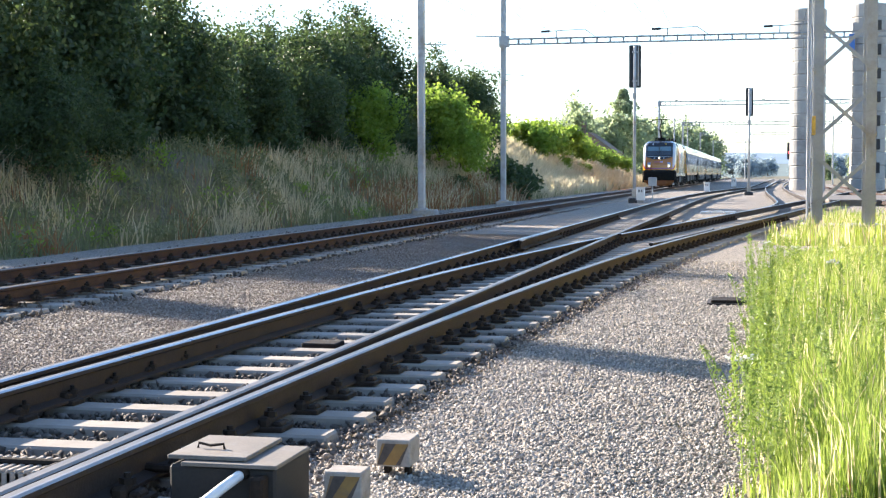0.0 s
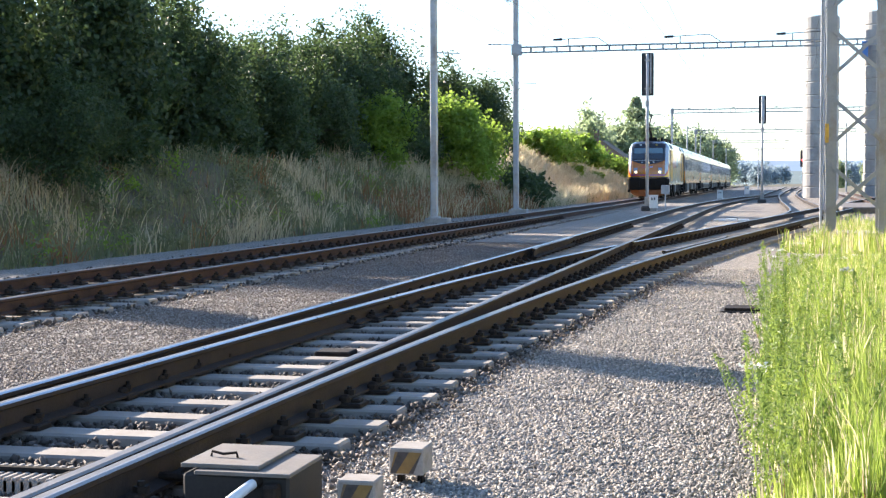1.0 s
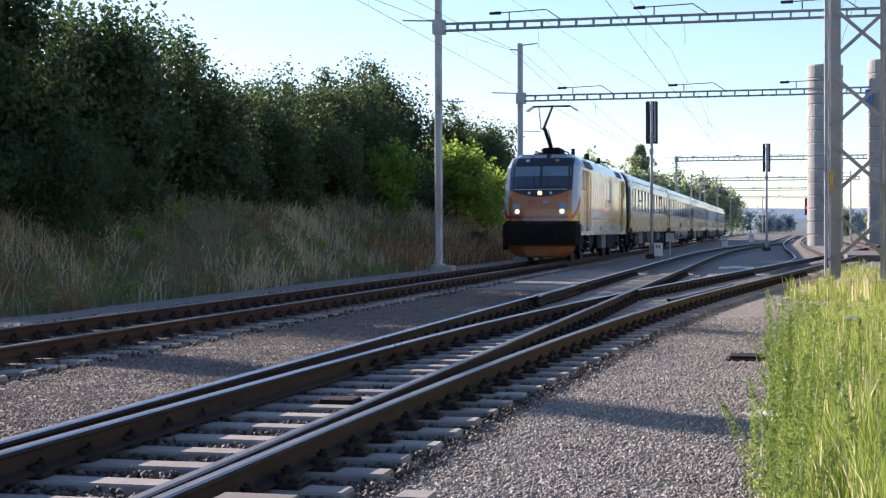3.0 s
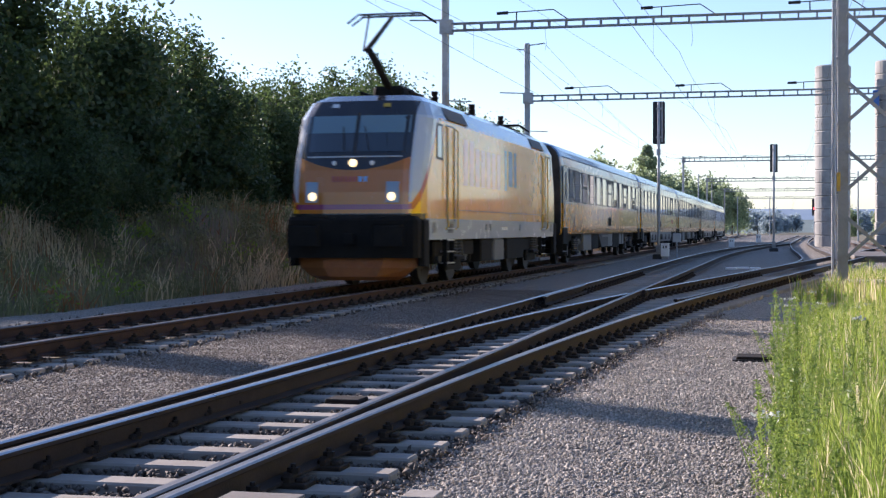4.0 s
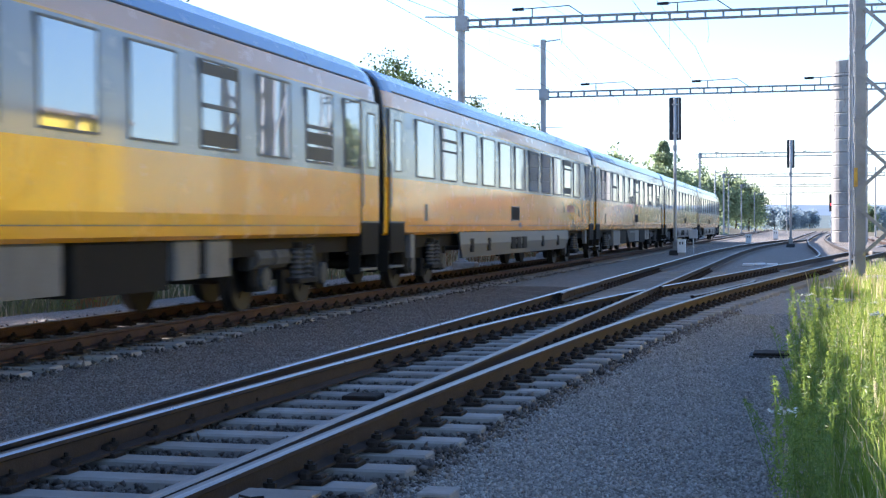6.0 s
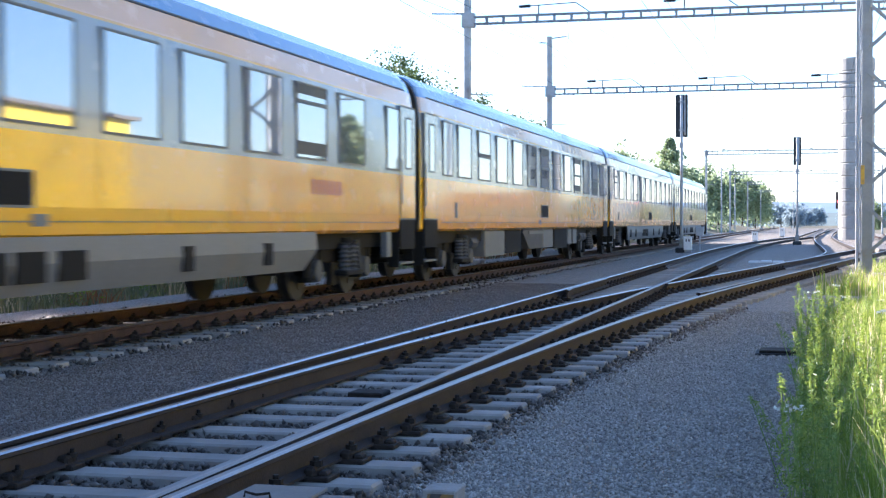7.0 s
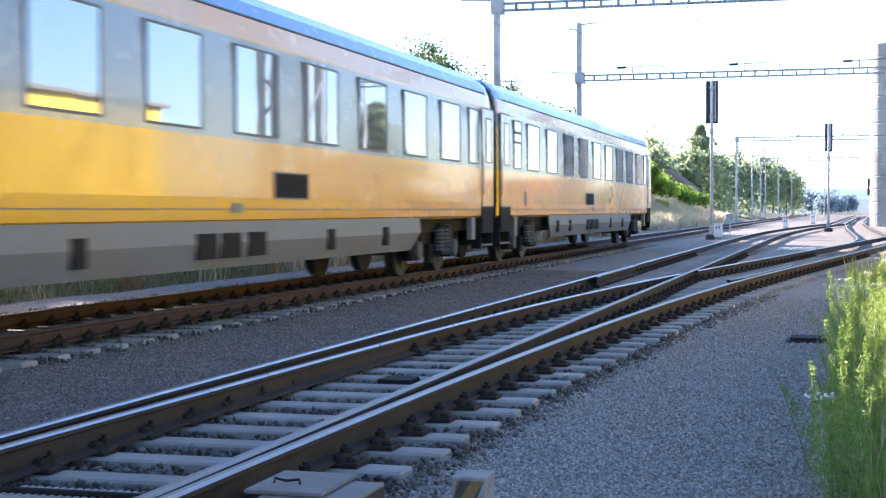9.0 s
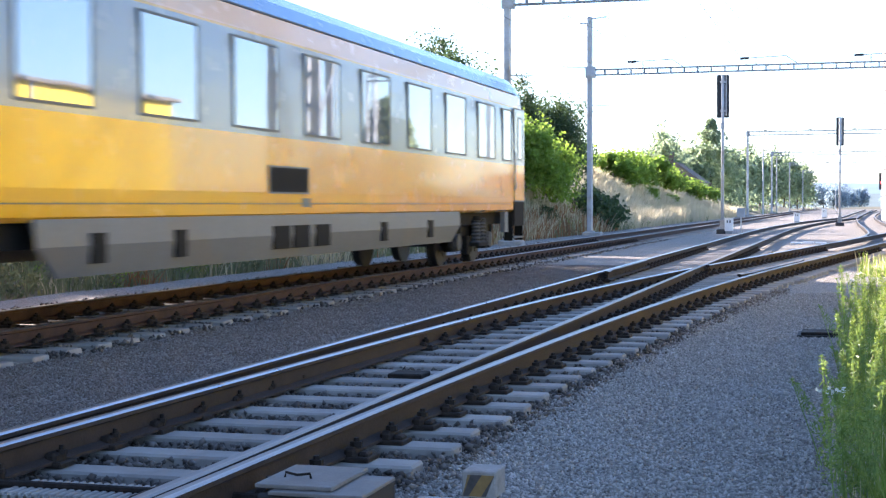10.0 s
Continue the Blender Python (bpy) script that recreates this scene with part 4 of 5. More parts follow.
        for y in (8.6, 8.9, 9.2):
            part("number_bar", Shape().box(*sorted((X, X + sx * 0.005)), y, y + 0.2, 1.18, 1.26), WHITE, g)
    part("underframe", Shape().box(-1.1, 1.1, 6.2, 12.0, 0.4, 0.98, c=0.05), UNDER, g)
    for y in (6.6, 8.2, 9.9, 11.1):
        part("equipment_box", Shape().box(-1.36, 1.36, y - 0.25, y + 1.05, 0.42, 0.97, c=0.04), UNDERBOX if y == 8.2 else UNDER, g)
    for sx in (-1, 1):
        for yc in (3.9, L - 3.9):
            f = Shape()
            f.box(*sorted((sx * 1.16, sx * 1.26)), yc - 2.0, yc + 2.0, 0.62, 0.96, c=0.04)
            f.box(*sorted((sx * 1.15, sx * 1.24)), yc - 0.75, yc + 0.75, 0.3, 0.64, c=0.05)
            part("bogie_frame", f, UNDER, g)
    bogie(g, 3.9, 2.6, 0.625)
    bogie(g, L - 3.9, 2.6, 0.625)
    buffers(g, L - 0.1, 1)
    return g


RED_BAR = surface("red_lettering", (0.3, 0.05, 0.04), (0.38, 0.08, 0.06), 3.0, 0.35, 0.0, 30.0, 0.0)


# ---- coaches ----
CAR_LEN = 25.95
CAR_HALF = [(1.34, 1.03), (1.40, 1.08), (1.42, 1.35), (1.42, 2.6), (1.41, 3.0), (1.385, 3.35), (1.345, 3.6), (1.25, 3.82), (1.06, 3.99), (0.7, 4.11), (0.3, 4.165), (0.0, 4.17)]


def car_x(z):
    return lerp([(b, a) for a, b in CAR_HALF], z)


def coach(pattern, label):
    """Patterns: half (sash windows), close and wide (skirted, by the pitch of the windows)."""
    skirted = pattern != "half"
    g = thing("passenger_coach", label, "coach", "coaches of the train")
    L = CAR_LEN
    prof = [(-x, z) for x, z in CAR_HALF] + [(x, z) for x, z in CAR_HALF[::-1][1:]]
    k = lambda f: [(x * f, z if z < 1.2 else 1.2 + (z - 1.2) * (0.5 + 0.5 * f)) for x, z in prof]
    rings = [[(x, y, z) for x, z in k(f)] for y, f in ((0.0, 0.955), (0.12, 0.985), (0.5, 1.0), (L - 0.5, 1.0), (L - 0.12, 0.985), (L, 0.955))]
    part("body", Shape().loft(rings), CAR_B if skirted else CAR, g)
    for y0, y1 in ((-0.2, 0.0), (L, L + 0.2)):
        part("gangway", Shape().box(-0.6, 0.6, y0, y1, 1.1, 3.3, c=0.06), UNDER, g, "dark rubber gangway")
    if pattern == "half":
        wins = [(1.6, 0.75)] + [(2.87 + 1.927 * i, 1.17) for i in range(11)] + [(23.97, 0.78)]
        opens = (2, 6, 9, 11)
        panel = (12.55, 13.55)
    elif pattern == "close":
        wins = [(2.0 + 1.94 * i, 1.3) for i in range(11)] + [(24.02, 0.72)]
        opens = (1, 9)
        panel = (11.2, 12.2)
    else:
        wins = [(1.49, 0.7)] + [(2.95 + 2.345 * i, 1.33) for i in range(9)] + [(23.8, 0.73)]
        opens = (0,)
        panel = (13.56, 14.76) if pattern == "wide" else (11.06, 12.4)
    doors = (0.14, L - 1.1)
    for sx in (-1, 1):
        for i, (y, w) in enumerate(wins):
            z0, z1 = (2.17, 3.22) if not skirted else (2.15, 3.2)
            lean = lambda z: sx * 1.422
            fr = Shape()
            ring = lambda t, o: [(lean(z) + sx * o, yy, z) for yy, z in ((y - t, z0 - t), (y + w + t, z0 - t), (y + w + t, z1 + t), (y - t, z1 + t))]
            outer, inner = ring(0.028, 0.016), ring(0.0, 0.016)
            n = [(j, (j + 1) % 4, (j + 1) % 4 + 4, j + 4) for j in range(4)]
            fr.add(outer + inner, n)
            fr.add(ring(0.028, -0.07) + outer, n)
            fr.add(inner + ring(0.0, -0.06), n)
            if i in opens:
                zz = 2.68 if not skirted else 2.95
                fr.box(*sorted((lean(zz), lean(zz) + sx * 0.03)), y, y + w, zz - 0.025, zz + 0.025)
            win = part("window", fr, RUBBER, g)
            if i in opens:
                ga, gb = (3.06, 3.21) if i in (6, 9) else (2.42, 2.6) if i == 11 else (2.705, 2.75)
                # black panel on the glass draws the shade inside the opened sash
                part("open_gap", Shape().box(*sorted((lean(ga) - sx * 0.03, lean(ga) + sx * 0.01)), y + 0.02, y + w - 0.02, ga, gb), BLACK, win, "dark gap of the opened window")
                if i in (9, 11):
                    part("open_gap", Shape().box(*sorted((lean(2.2) - sx * 0.03, lean(2.2) + sx * 0.01)), y + 0.02, y + w - 0.02, 2.19, 2.38), BLACK, win, "dark gap of the opened window")
            zs = [z0] + [z for _, z in CAR_HALF if z0 < z < z1] + [z1]
            zs.sort()
            pane = Shape()
            for za, zb in zip(zs, zs[1:]):
                pane.add([(lean(zc) + sx * o, yc, zc) for o in (0.007, -0.005) for yc, zc in ((y, za), (y + w, za), (y + w, zb), (y, zb))], [(0, 1, 2, 3), (7, 6, 5, 4)])
            part("pane", pane, GLASS, win)
        for y in doors:
            d = Shape()
            a, b = sorted((sx * 1.415, sx * 1.436))
            d.box(a, b, y, y + 0.96, 1.28, 3.28, c=0.004)
            dr = part("door", d, CAR_B if skirted else CAR, g)
            part("door_seam", side_frame(Shape(), sx * 1.425, y, y + 0.96, 1.28, 3.28, 0.03, sx * 0.006), RUBBER, dr)
            part("door_pane", Shape().box(*sorted((sx * 1.436, sx * 1.441)), y + 0.34, y + 0.7, 2.2, 3.08), GLASS, dr)
            part("pane_frame", side_frame(Shape(), sx * 1.436, y + 0.34, y + 0.7, 2.2, 3.08, 0.03, sx * 0.01), RUBBER, dr)
            part("door_handle", Shape().tube([(sx * 1.445, y - 0.07, 1.5), (sx * 1.475, y - 0.07, 1.55), (sx * 1.475, y - 0.07, 2.3), (sx * 1.445, y - 0.07, 2.35)], 0.015, 6), GALV, dr)
            # flush near-black panel, with the shade of the step well as its colour
            part("step_well", Shape().box(*sorted((sx * 1.38, sx * 1.428)), y, y + 0.96, 0.72, 1.27), UNDER, g)
            for zz in (0.45, 0.72):
                part("step", Shape().box(*sorted((sx * 1.15, sx * 1.42)), y, y + 0.9, zz, zz + 0.04), UNDERBOX, g)
            for ya in (y - 0.04, y + 0.92):
                part("step_side", Shape().box(*sorted((sx * 1.2, sx * 1.4)), ya, ya + 0.04, 0.4, 1.03), UNDER, g)
        if pattern == "close":
            for i in range(6):
                part("lettering_bar", Shape().box(*sorted((sx * 1.42, sx * 1.424)), 20.1 + 0.24 * i, 20.27 + 0.24 * i, 1.62, 1.84), RED_BAR, g)
        part("side_panel", Shape().box(*sorted((sx * 1.42, sx * 1.43)), panel[0], panel[1], 1.36, 1.67), UNDER, g, "dark slatted side panel")
        part("panel_frame", side_frame(Shape(), sx * 1.42, panel[0], panel[1], 1.36, 1.67, 0.025, sx * 0.014), SKIRT, g)
        part("side_joint", Shape().box(*sorted((sx * 1.42, sx * 1.424)), 1.4, L - 1.4, 1.2, 1.212), RUBBER, g)
        part("gutter", Shape().loft([[(sx * (car_x(z) + o), y, z) for o, z in ((0.0, 3.6), (0.018, 3.61), (0.018, 3.63), (0.0, 3.64))] for y in (0.6, L - 0.6)]), ROOFGREY, g)
        part("number_bar", Shape().box(*sorted((sx * 1.42, sx * 1.425)), 2.6, 2.8, 1.3, 1.62), RUBBER, g)
        for y in (12.2,):
            part("sign_plate", Shape().box(*sorted((sx * 1.42, sx * 1.425)), y, y + 0.3, 1.16, 1.28), SKIRT, g)
        if skirted:
            ring = lambda y, i: [(sx * 1.40, y, 1.06), (sx * 1.42, y, 0.8), (sx * 1.36, y + i, 0.5), (sx * 1.3, y + i, 0.5), (sx * 1.34, y, 1.06)]
            part("skirt", Shape().loft([ring(5.6, 0.45), ring(L - 5.6, -0.45)]), SKIRT, g, "grey skirt panel")
            for i, y in enumerate((6.6, 8.4, 11.2, 11.9, 12.7, 15.6, 18.2)):
                part("skirt_hatch", Shape().box(*sorted((sx * 1.40, sx * 1.432)), y, y + (0.55 if i in (2, 3, 4) else 0.28), 0.62, 0.92), UNDER, g)
            for y0, y1 in ((0.2, 1.9), (L - 1.9, L - 0.2)):
                part("end_skirt", Shape().box(*sorted((sx * 1.3, sx * 1.4)), y0 if y0 > 1 else y0 + 1.4, y1 if y0 < 1 else y1 - 1.4, 0.6, 1.04), SKIRT, g)
        else:
            for i, (y0, y1, z0) in enumerate(((6.0, 8.2, 0.42), (8.25, 10.3, 0.45), (13.5, 15.1, 0.5), (15.3, 17.6, 0.45), (17.8, 18.5, 0.55), (18.55, 18.7, 0.6), (18.75, 19.5, 0.55))):
                part("underfloor_box", Shape().box(*sorted((sx * 0.6, sx * 1.3)), y0, y1, z0, 1.03, c=0.03), (UNDERBOX, UNDER)[i % 2], g)
            ring = lambda y, zb: [(sx * 0.6, y, zb), (sx * 1.3, y, zb), (sx * 1.32, y, 1.03), (sx * 0.6, y, 1.03)]
            part("equipment_case", Shape().loft([ring(10.5, 0.95), ring(11.4, 0.5), ring(13.3, 0.5)]), SPRING, g, "dark grey case with a slanting end")
            part("case_rim", Shape().box(*sorted((sx * 1.3, sx * 1.335)), 11.2, 13.3, 0.9, 0.98), UNDERBOX, g)
            for y in (4.9, 20.6, 21.3):
                part("air_tank", Shape().tube([(sx * 1.1, y, 0.75), (sx * 1.1, y + 0.6, 0.75)], 0.16, 10), SPRING, g)
    part("underframe", Shape().box(-1.2, 1.2, 1.2, L - 1.2, 0.78, 1.03), UNDER, g)
    for y in (3.0, 8.0, 13.0, 18.0, 23.2):
        part("roof_vent", Shape().box(-0.25, 0.25, y, y + 0.6, 4.1, 4.21, c=0.04), CAR_ROOF, g)
    bogie(g, 3.7, 2.5, 0.46)
    bogie(g, L - 3.7, 2.5, 0.46)
    buffers(g, 0.05, -0.5)
    buffers(g, L - 0.05, 0.5)
    return g


CAR_ROOF = surface("coach_roof", (0.3, 0.32, 0.34), (0.4, 0.42, 0.44), 1.0, 0.4, 0.0, 20.0, 0.1)

SPEED = 24.43
NOSE_0 = 15.65 + 4.5 * SPEED  # where the nose stands at the start
TRAIN.append((locomotive(), 0.0))
for i, kind in enumerate(("half", "close", "half", "wide", "last")):
    TRAIN.append((coach(kind, "yellow and silver coach with half-open windows above dark underfloor boxes" if kind == "half" else "yellow and silver coach with large windows and a grey skirt"), 19.05 + 26.4 * i))

# ---- plants ----
rng = np.random.default_rng(7)


def mesh_of(name, verts, faces, mats, slots=None):
    """A mesh from arrays: verts (n, 3) and faces (m, 4) or (m, 3)."""
    me = bpy.data.meshes.new(name)
    k = faces.shape[1]
    me.vertices.add(len(verts))
    me.vertices.foreach_set("co", np.asarray(verts, np.float32).ravel())
    me.loops.add(faces.size)
    me.loops.foreach_set("vertex_index", faces.astype(np.int32).ravel())
    me.polygons.add(len(faces))
    me.polygons.foreach_set("loop_start", np.arange(0, faces.size, k, dtype=np.int32))
    for m in mats if isinstance(mats, (list, tuple)) else [mats]:
        me.materials.append(m)
    if slots is not None:
        me.polygons.foreach_set("material_index", np.asarray(slots, np.int32))
    me.update(calc_edges=True)
    me.validate()
    return me


def unit(v):
    return v / np.maximum(np.linalg.norm(v, axis=-1, keepdims=True), 1e-9)


def leaf_quads(centres, out, length, width, droop=0.25):
    """One kite-shaped leaf at each centre, turned about at random but leaning outwards."""
    n = len(centres)
    nrm = unit(out * 0.6 + rng.normal(size=(n, 3)) * 0.8 + np.array([0, 0, 0.35]))
    d = unit(np.cross(nrm, rng.normal(size=(n, 3))))
    d[:, 2] -= droop
    d = unit(d)
    s = unit(np.cross(d, nrm))
    ln = (length * rng.uniform(0.7, 1.3, n))[:, None]
    wd = (width * rng.uniform(0.7, 1.3, n))[:, None]
    v = np.stack([centres - d * ln / 2, centres + s * wd / 2, centres + d * ln / 2, centres - s * wd / 2], 1).reshape(-1, 3)
    return v, np.arange(4 * n).reshape(-1, 4)


def crown_points(n, lumps, rx, rz, base, seed, core=0.25):
    """Leaf places in clumps over an uneven, gappy crown."""
    r = np.random.default_rng(seed)
    d = unit(r.normal(size=(lumps, 3)))
    d[:, 2] = np.where(d[:, 2] < -0.75, -d[:, 2], d[:, 2])
    rad = r.uniform(0.5, 1.06, lumps) * (1 + 0.18 * np.sin(d[:, 0] * 5 + seed) * np.cos(d[:, 1] * 4))
    c = d * rad[:, None]
    inner = int(lumps * core)
    c[:inner] *= 0.55
    which = r.integers(0, lumps, n)
    spread = r.uniform(0.09, 0.2, lumps)[which][:, None]
    p = c[which] + r.normal(size=(n, 3)) * spread
    out = unit(p)
    p = p * np.array([rx, rx, rz]) + np.array([0, 0, base + rz])
    return p, out, c * np.array([rx, rx, rz]) + np.array([0, 0, base + rz])


def tree_meshes(seed, n, rx, rz, base, leaf_mat, ll=0.24, lw=0.15, trunk_r=0.13):
    p, out, lumps = crown_points(n, 75, rx, rz, base, seed)
    keep = p[:, 2] > 0.05
    v, f = leaf_quads(p[keep], out[keep], ll, lw)
    crown = mesh_of("crown", v, f, leaf_mat)
    t = Shape()
    top = base + rz * 1.3
    spine = [(0.15 * math.sin(i + seed), 0.12 * math.cos(i * 1.3 + seed), -0.4 + (top + 0.4) * i / 6) for i in range(7)]
    t.tube(spine, [trunk_r * (1 - 0.8 * i / 6) for i in range(7)], 7)
    for i in range(0, 75, 5):
        e = lumps[i] * np.array([0.85, 0.85, 1.0])
        s = spine[2 + i % 3]
        mid = [(s[k] + e[k]) / 2 + (0.25 if k == 2 else 0) for k in range(3)]
        t.tube([s, mid, tuple(e)], [trunk_r * 0.4, trunk_r * 0.25, 0.012], 5)
    return t.data("trunk", BARK), crown


def plant_tree(meshes, label, group, m, s=1.0, name="tree"):
    g = thing(name, label, name, group)
    part("trunk", meshes[0], None, g)
    part("crown", meshes[1], None, g)
    g.matrix_basis = m
    g.scale = (s, s, s)
    return g


wall_of_trees = [tree_meshes(i, 15500, 2.5, 3.3, 0.2, LEAF, 0.19, 0.12) for i in range(4)]
dark = "dense dark green broadleaf tree on top of the grassy bank"
TREE_SCALE = 0.86
spots = [(-18.9, 28.6, 1.02), (-19.3, 32.4, 1.16), (-18.0, 36.0, 1.08), (-19.4, 39.4, 1.08), (-18.2, 42.6, 0.93), (-19.2, 45.9, 0.95), (-17.9, 48.8, 0.84), (-19.1, 52.2, 0.95), (-17.9, 55.2, 0.8), (-18.8, 58.6, 0.97),
         (-18.9, 61.8, 0.95), (-19.4, 65.4, 1.1), (-19.0, 69.2, 1.14), (-18.4, 81.5, 0.96), (-17.9, 86.5, 1.06), (-18.2, 91.5, 1.0), (-15.6, 29.8, 0.5), (-16.4, 33.2, 0.42),
         (-22.4, 34, 1.15), (-22.6, 38.5, 1.2), (-22.4, 43.5, 1.05), (-22.7, 48.5, 0.98), (-22.5, 53.5, 1.0), (-22.5, 58.5, 0.98), (-22.8, 64.0, 1.05), (-23.0, 69.0, 1.1), (-26, 41, 1.15), (-26, 50, 1.1), (-26, 60, 1.1)]
for i, (x, y, s) in enumerate(spots):
    plant_tree(wall_of_trees[i % 4], dark, "trees along the bank", pose(x, y, bank_z(x, y) - 0.3, 0, 0, 77 * i), s * (0.84 if y < 44 and x > -20 else (0.8 if y < 60 else TREE_SCALE) if x > -21 else 0.74))
# thin tree added out of view to throw a shadow streak on the path
shade_spire = plant_tree(wall_of_trees[1], dark, "trees along the bank", pose(-19.2, 22.9, bank_z(-19.2, 22.9) - 0.3), 1.0)
shade_spire.scale = (0.35, 0.35, 1.2)
light_tree = tree_meshes(11, 9000, 1.9, 2.0, 0.1, LEAF_SUNLIT, 0.22, 0.14, 0.08)
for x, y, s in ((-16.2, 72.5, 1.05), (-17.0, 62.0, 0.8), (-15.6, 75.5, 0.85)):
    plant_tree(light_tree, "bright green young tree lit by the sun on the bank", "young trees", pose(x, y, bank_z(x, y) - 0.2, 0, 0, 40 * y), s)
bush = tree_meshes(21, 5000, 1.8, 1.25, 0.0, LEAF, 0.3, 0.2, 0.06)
# same bush shape in the leaf tint that has sunlight in it
bush_b = tree_meshes(22, 5000, 1.8, 1.25, 0.0, LEAF_SUNLIT, 0.3, 0.2, 0.06)
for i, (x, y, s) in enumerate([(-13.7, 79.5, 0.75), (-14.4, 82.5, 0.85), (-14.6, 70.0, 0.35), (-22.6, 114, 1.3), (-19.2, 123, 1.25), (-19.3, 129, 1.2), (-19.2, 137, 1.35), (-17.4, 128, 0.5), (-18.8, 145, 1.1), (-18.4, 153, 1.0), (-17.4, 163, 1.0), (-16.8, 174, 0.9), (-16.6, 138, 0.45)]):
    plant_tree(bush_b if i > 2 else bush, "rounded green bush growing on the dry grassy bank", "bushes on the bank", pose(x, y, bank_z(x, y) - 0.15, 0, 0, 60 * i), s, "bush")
under = tree_meshes(23, 11000, 1.8, 1.25, 0.0, LEAF, 0.16, 0.1, 0.06)
for i, (x, y, s) in enumerate([(-17.6 - 1.1 * (j % 3), 28.5 + 2.3 * j, 0.72 + 0.12 * (j % 4)) for j in range(20)]):
    plant_tree(under, "dark leafy undergrowth at the foot of the trees", "undergrowth on the bank", pose(x, y, bank_z(x, y) - 0.2, 0, 0, 53 * i), s, "bush")
# unseen low trees, added to keep sun off the main line and bank foot
for i, y in enumerate((6.0, 9.5, 13.0, 16.5, 20.0, 23.5, 26.5)):
    plant_tree(wall_of_trees[i % 4], "low dark green tree out of view, added to shade the tracks", "trees along the bank", pose(-19.2, y, bank_z(-19.2, y) - 0.3, 0, 0, 45 * i), 0.5 + 0.04 * (i % 2))
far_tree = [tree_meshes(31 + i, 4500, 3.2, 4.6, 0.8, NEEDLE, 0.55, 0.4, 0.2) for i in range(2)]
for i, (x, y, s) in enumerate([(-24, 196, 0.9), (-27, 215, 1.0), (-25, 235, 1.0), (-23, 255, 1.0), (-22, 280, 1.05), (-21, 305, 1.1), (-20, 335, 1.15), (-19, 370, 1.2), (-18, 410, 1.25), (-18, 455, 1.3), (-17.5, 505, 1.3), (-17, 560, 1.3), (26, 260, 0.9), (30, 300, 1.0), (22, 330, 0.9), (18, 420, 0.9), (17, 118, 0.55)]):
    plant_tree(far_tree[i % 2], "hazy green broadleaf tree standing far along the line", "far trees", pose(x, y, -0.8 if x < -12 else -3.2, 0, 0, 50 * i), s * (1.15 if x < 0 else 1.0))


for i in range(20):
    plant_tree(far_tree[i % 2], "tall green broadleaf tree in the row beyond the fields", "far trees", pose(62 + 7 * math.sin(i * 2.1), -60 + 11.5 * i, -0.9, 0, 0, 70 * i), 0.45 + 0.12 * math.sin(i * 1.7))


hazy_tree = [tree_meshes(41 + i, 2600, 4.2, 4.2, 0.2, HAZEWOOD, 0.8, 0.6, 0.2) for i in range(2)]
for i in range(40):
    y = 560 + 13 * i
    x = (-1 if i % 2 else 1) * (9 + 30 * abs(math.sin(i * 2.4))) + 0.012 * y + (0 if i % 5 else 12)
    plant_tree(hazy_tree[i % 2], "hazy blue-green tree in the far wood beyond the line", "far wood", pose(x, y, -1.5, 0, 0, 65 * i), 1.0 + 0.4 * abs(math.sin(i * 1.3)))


def conifer(x, y, h, label):
    g = thing("conifer", label, "tree", "far trees")
    part("trunk", Shape().tube([(0, 0, -0.5), (0, 0, h)], [0.25, 0.03], 7), BARK, g)
    n = 8000
    u = rng.uniform(0, 1, n) ** 0.75
    z = 1.2 + (h - 1.2) * (1 - u)
    lay = np.floor(z / 1.1)
    ang = rng.integers(0, 9, n) * 0.698 + lay * 1.1 + rng.normal(size=n) * 0.16
    rr = (0.7 + u * h * 0.8) * rng.uniform(0.3, 1.0, n) * (0.8 + 0.35 * np.sin(lay * 2.7))
    p = np.stack([rr * np.cos(ang), rr * np.sin(ang), z - rr * 0.35], 1)
    v, f = leaf_quads(p, unit(p * np.array([1, 1, 0.0])), 0.75, 0.3, 0.5)
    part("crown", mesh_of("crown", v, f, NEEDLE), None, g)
    g.matrix_basis = pose(x, y, -0.5)
    return g


conifer(-22.2, 240, 15.8, "tall ragged conifer standing behind the bank")
conifer(18.3, 100, 9.6, "ragged conifer standing beyond the siding")
for i, (x, y, s) in enumerate(((15.5, 97, 1.3), (13.8, 90, 1.0), (21.5, 104, 1.5), (25.0, 108, 1.4))):
    plant_tree(bush, "rounded green bush growing beyond the siding", "bushes beyond the siding", pose(x, y, -0.85, 0, 0, 70 * i), s, "bush")


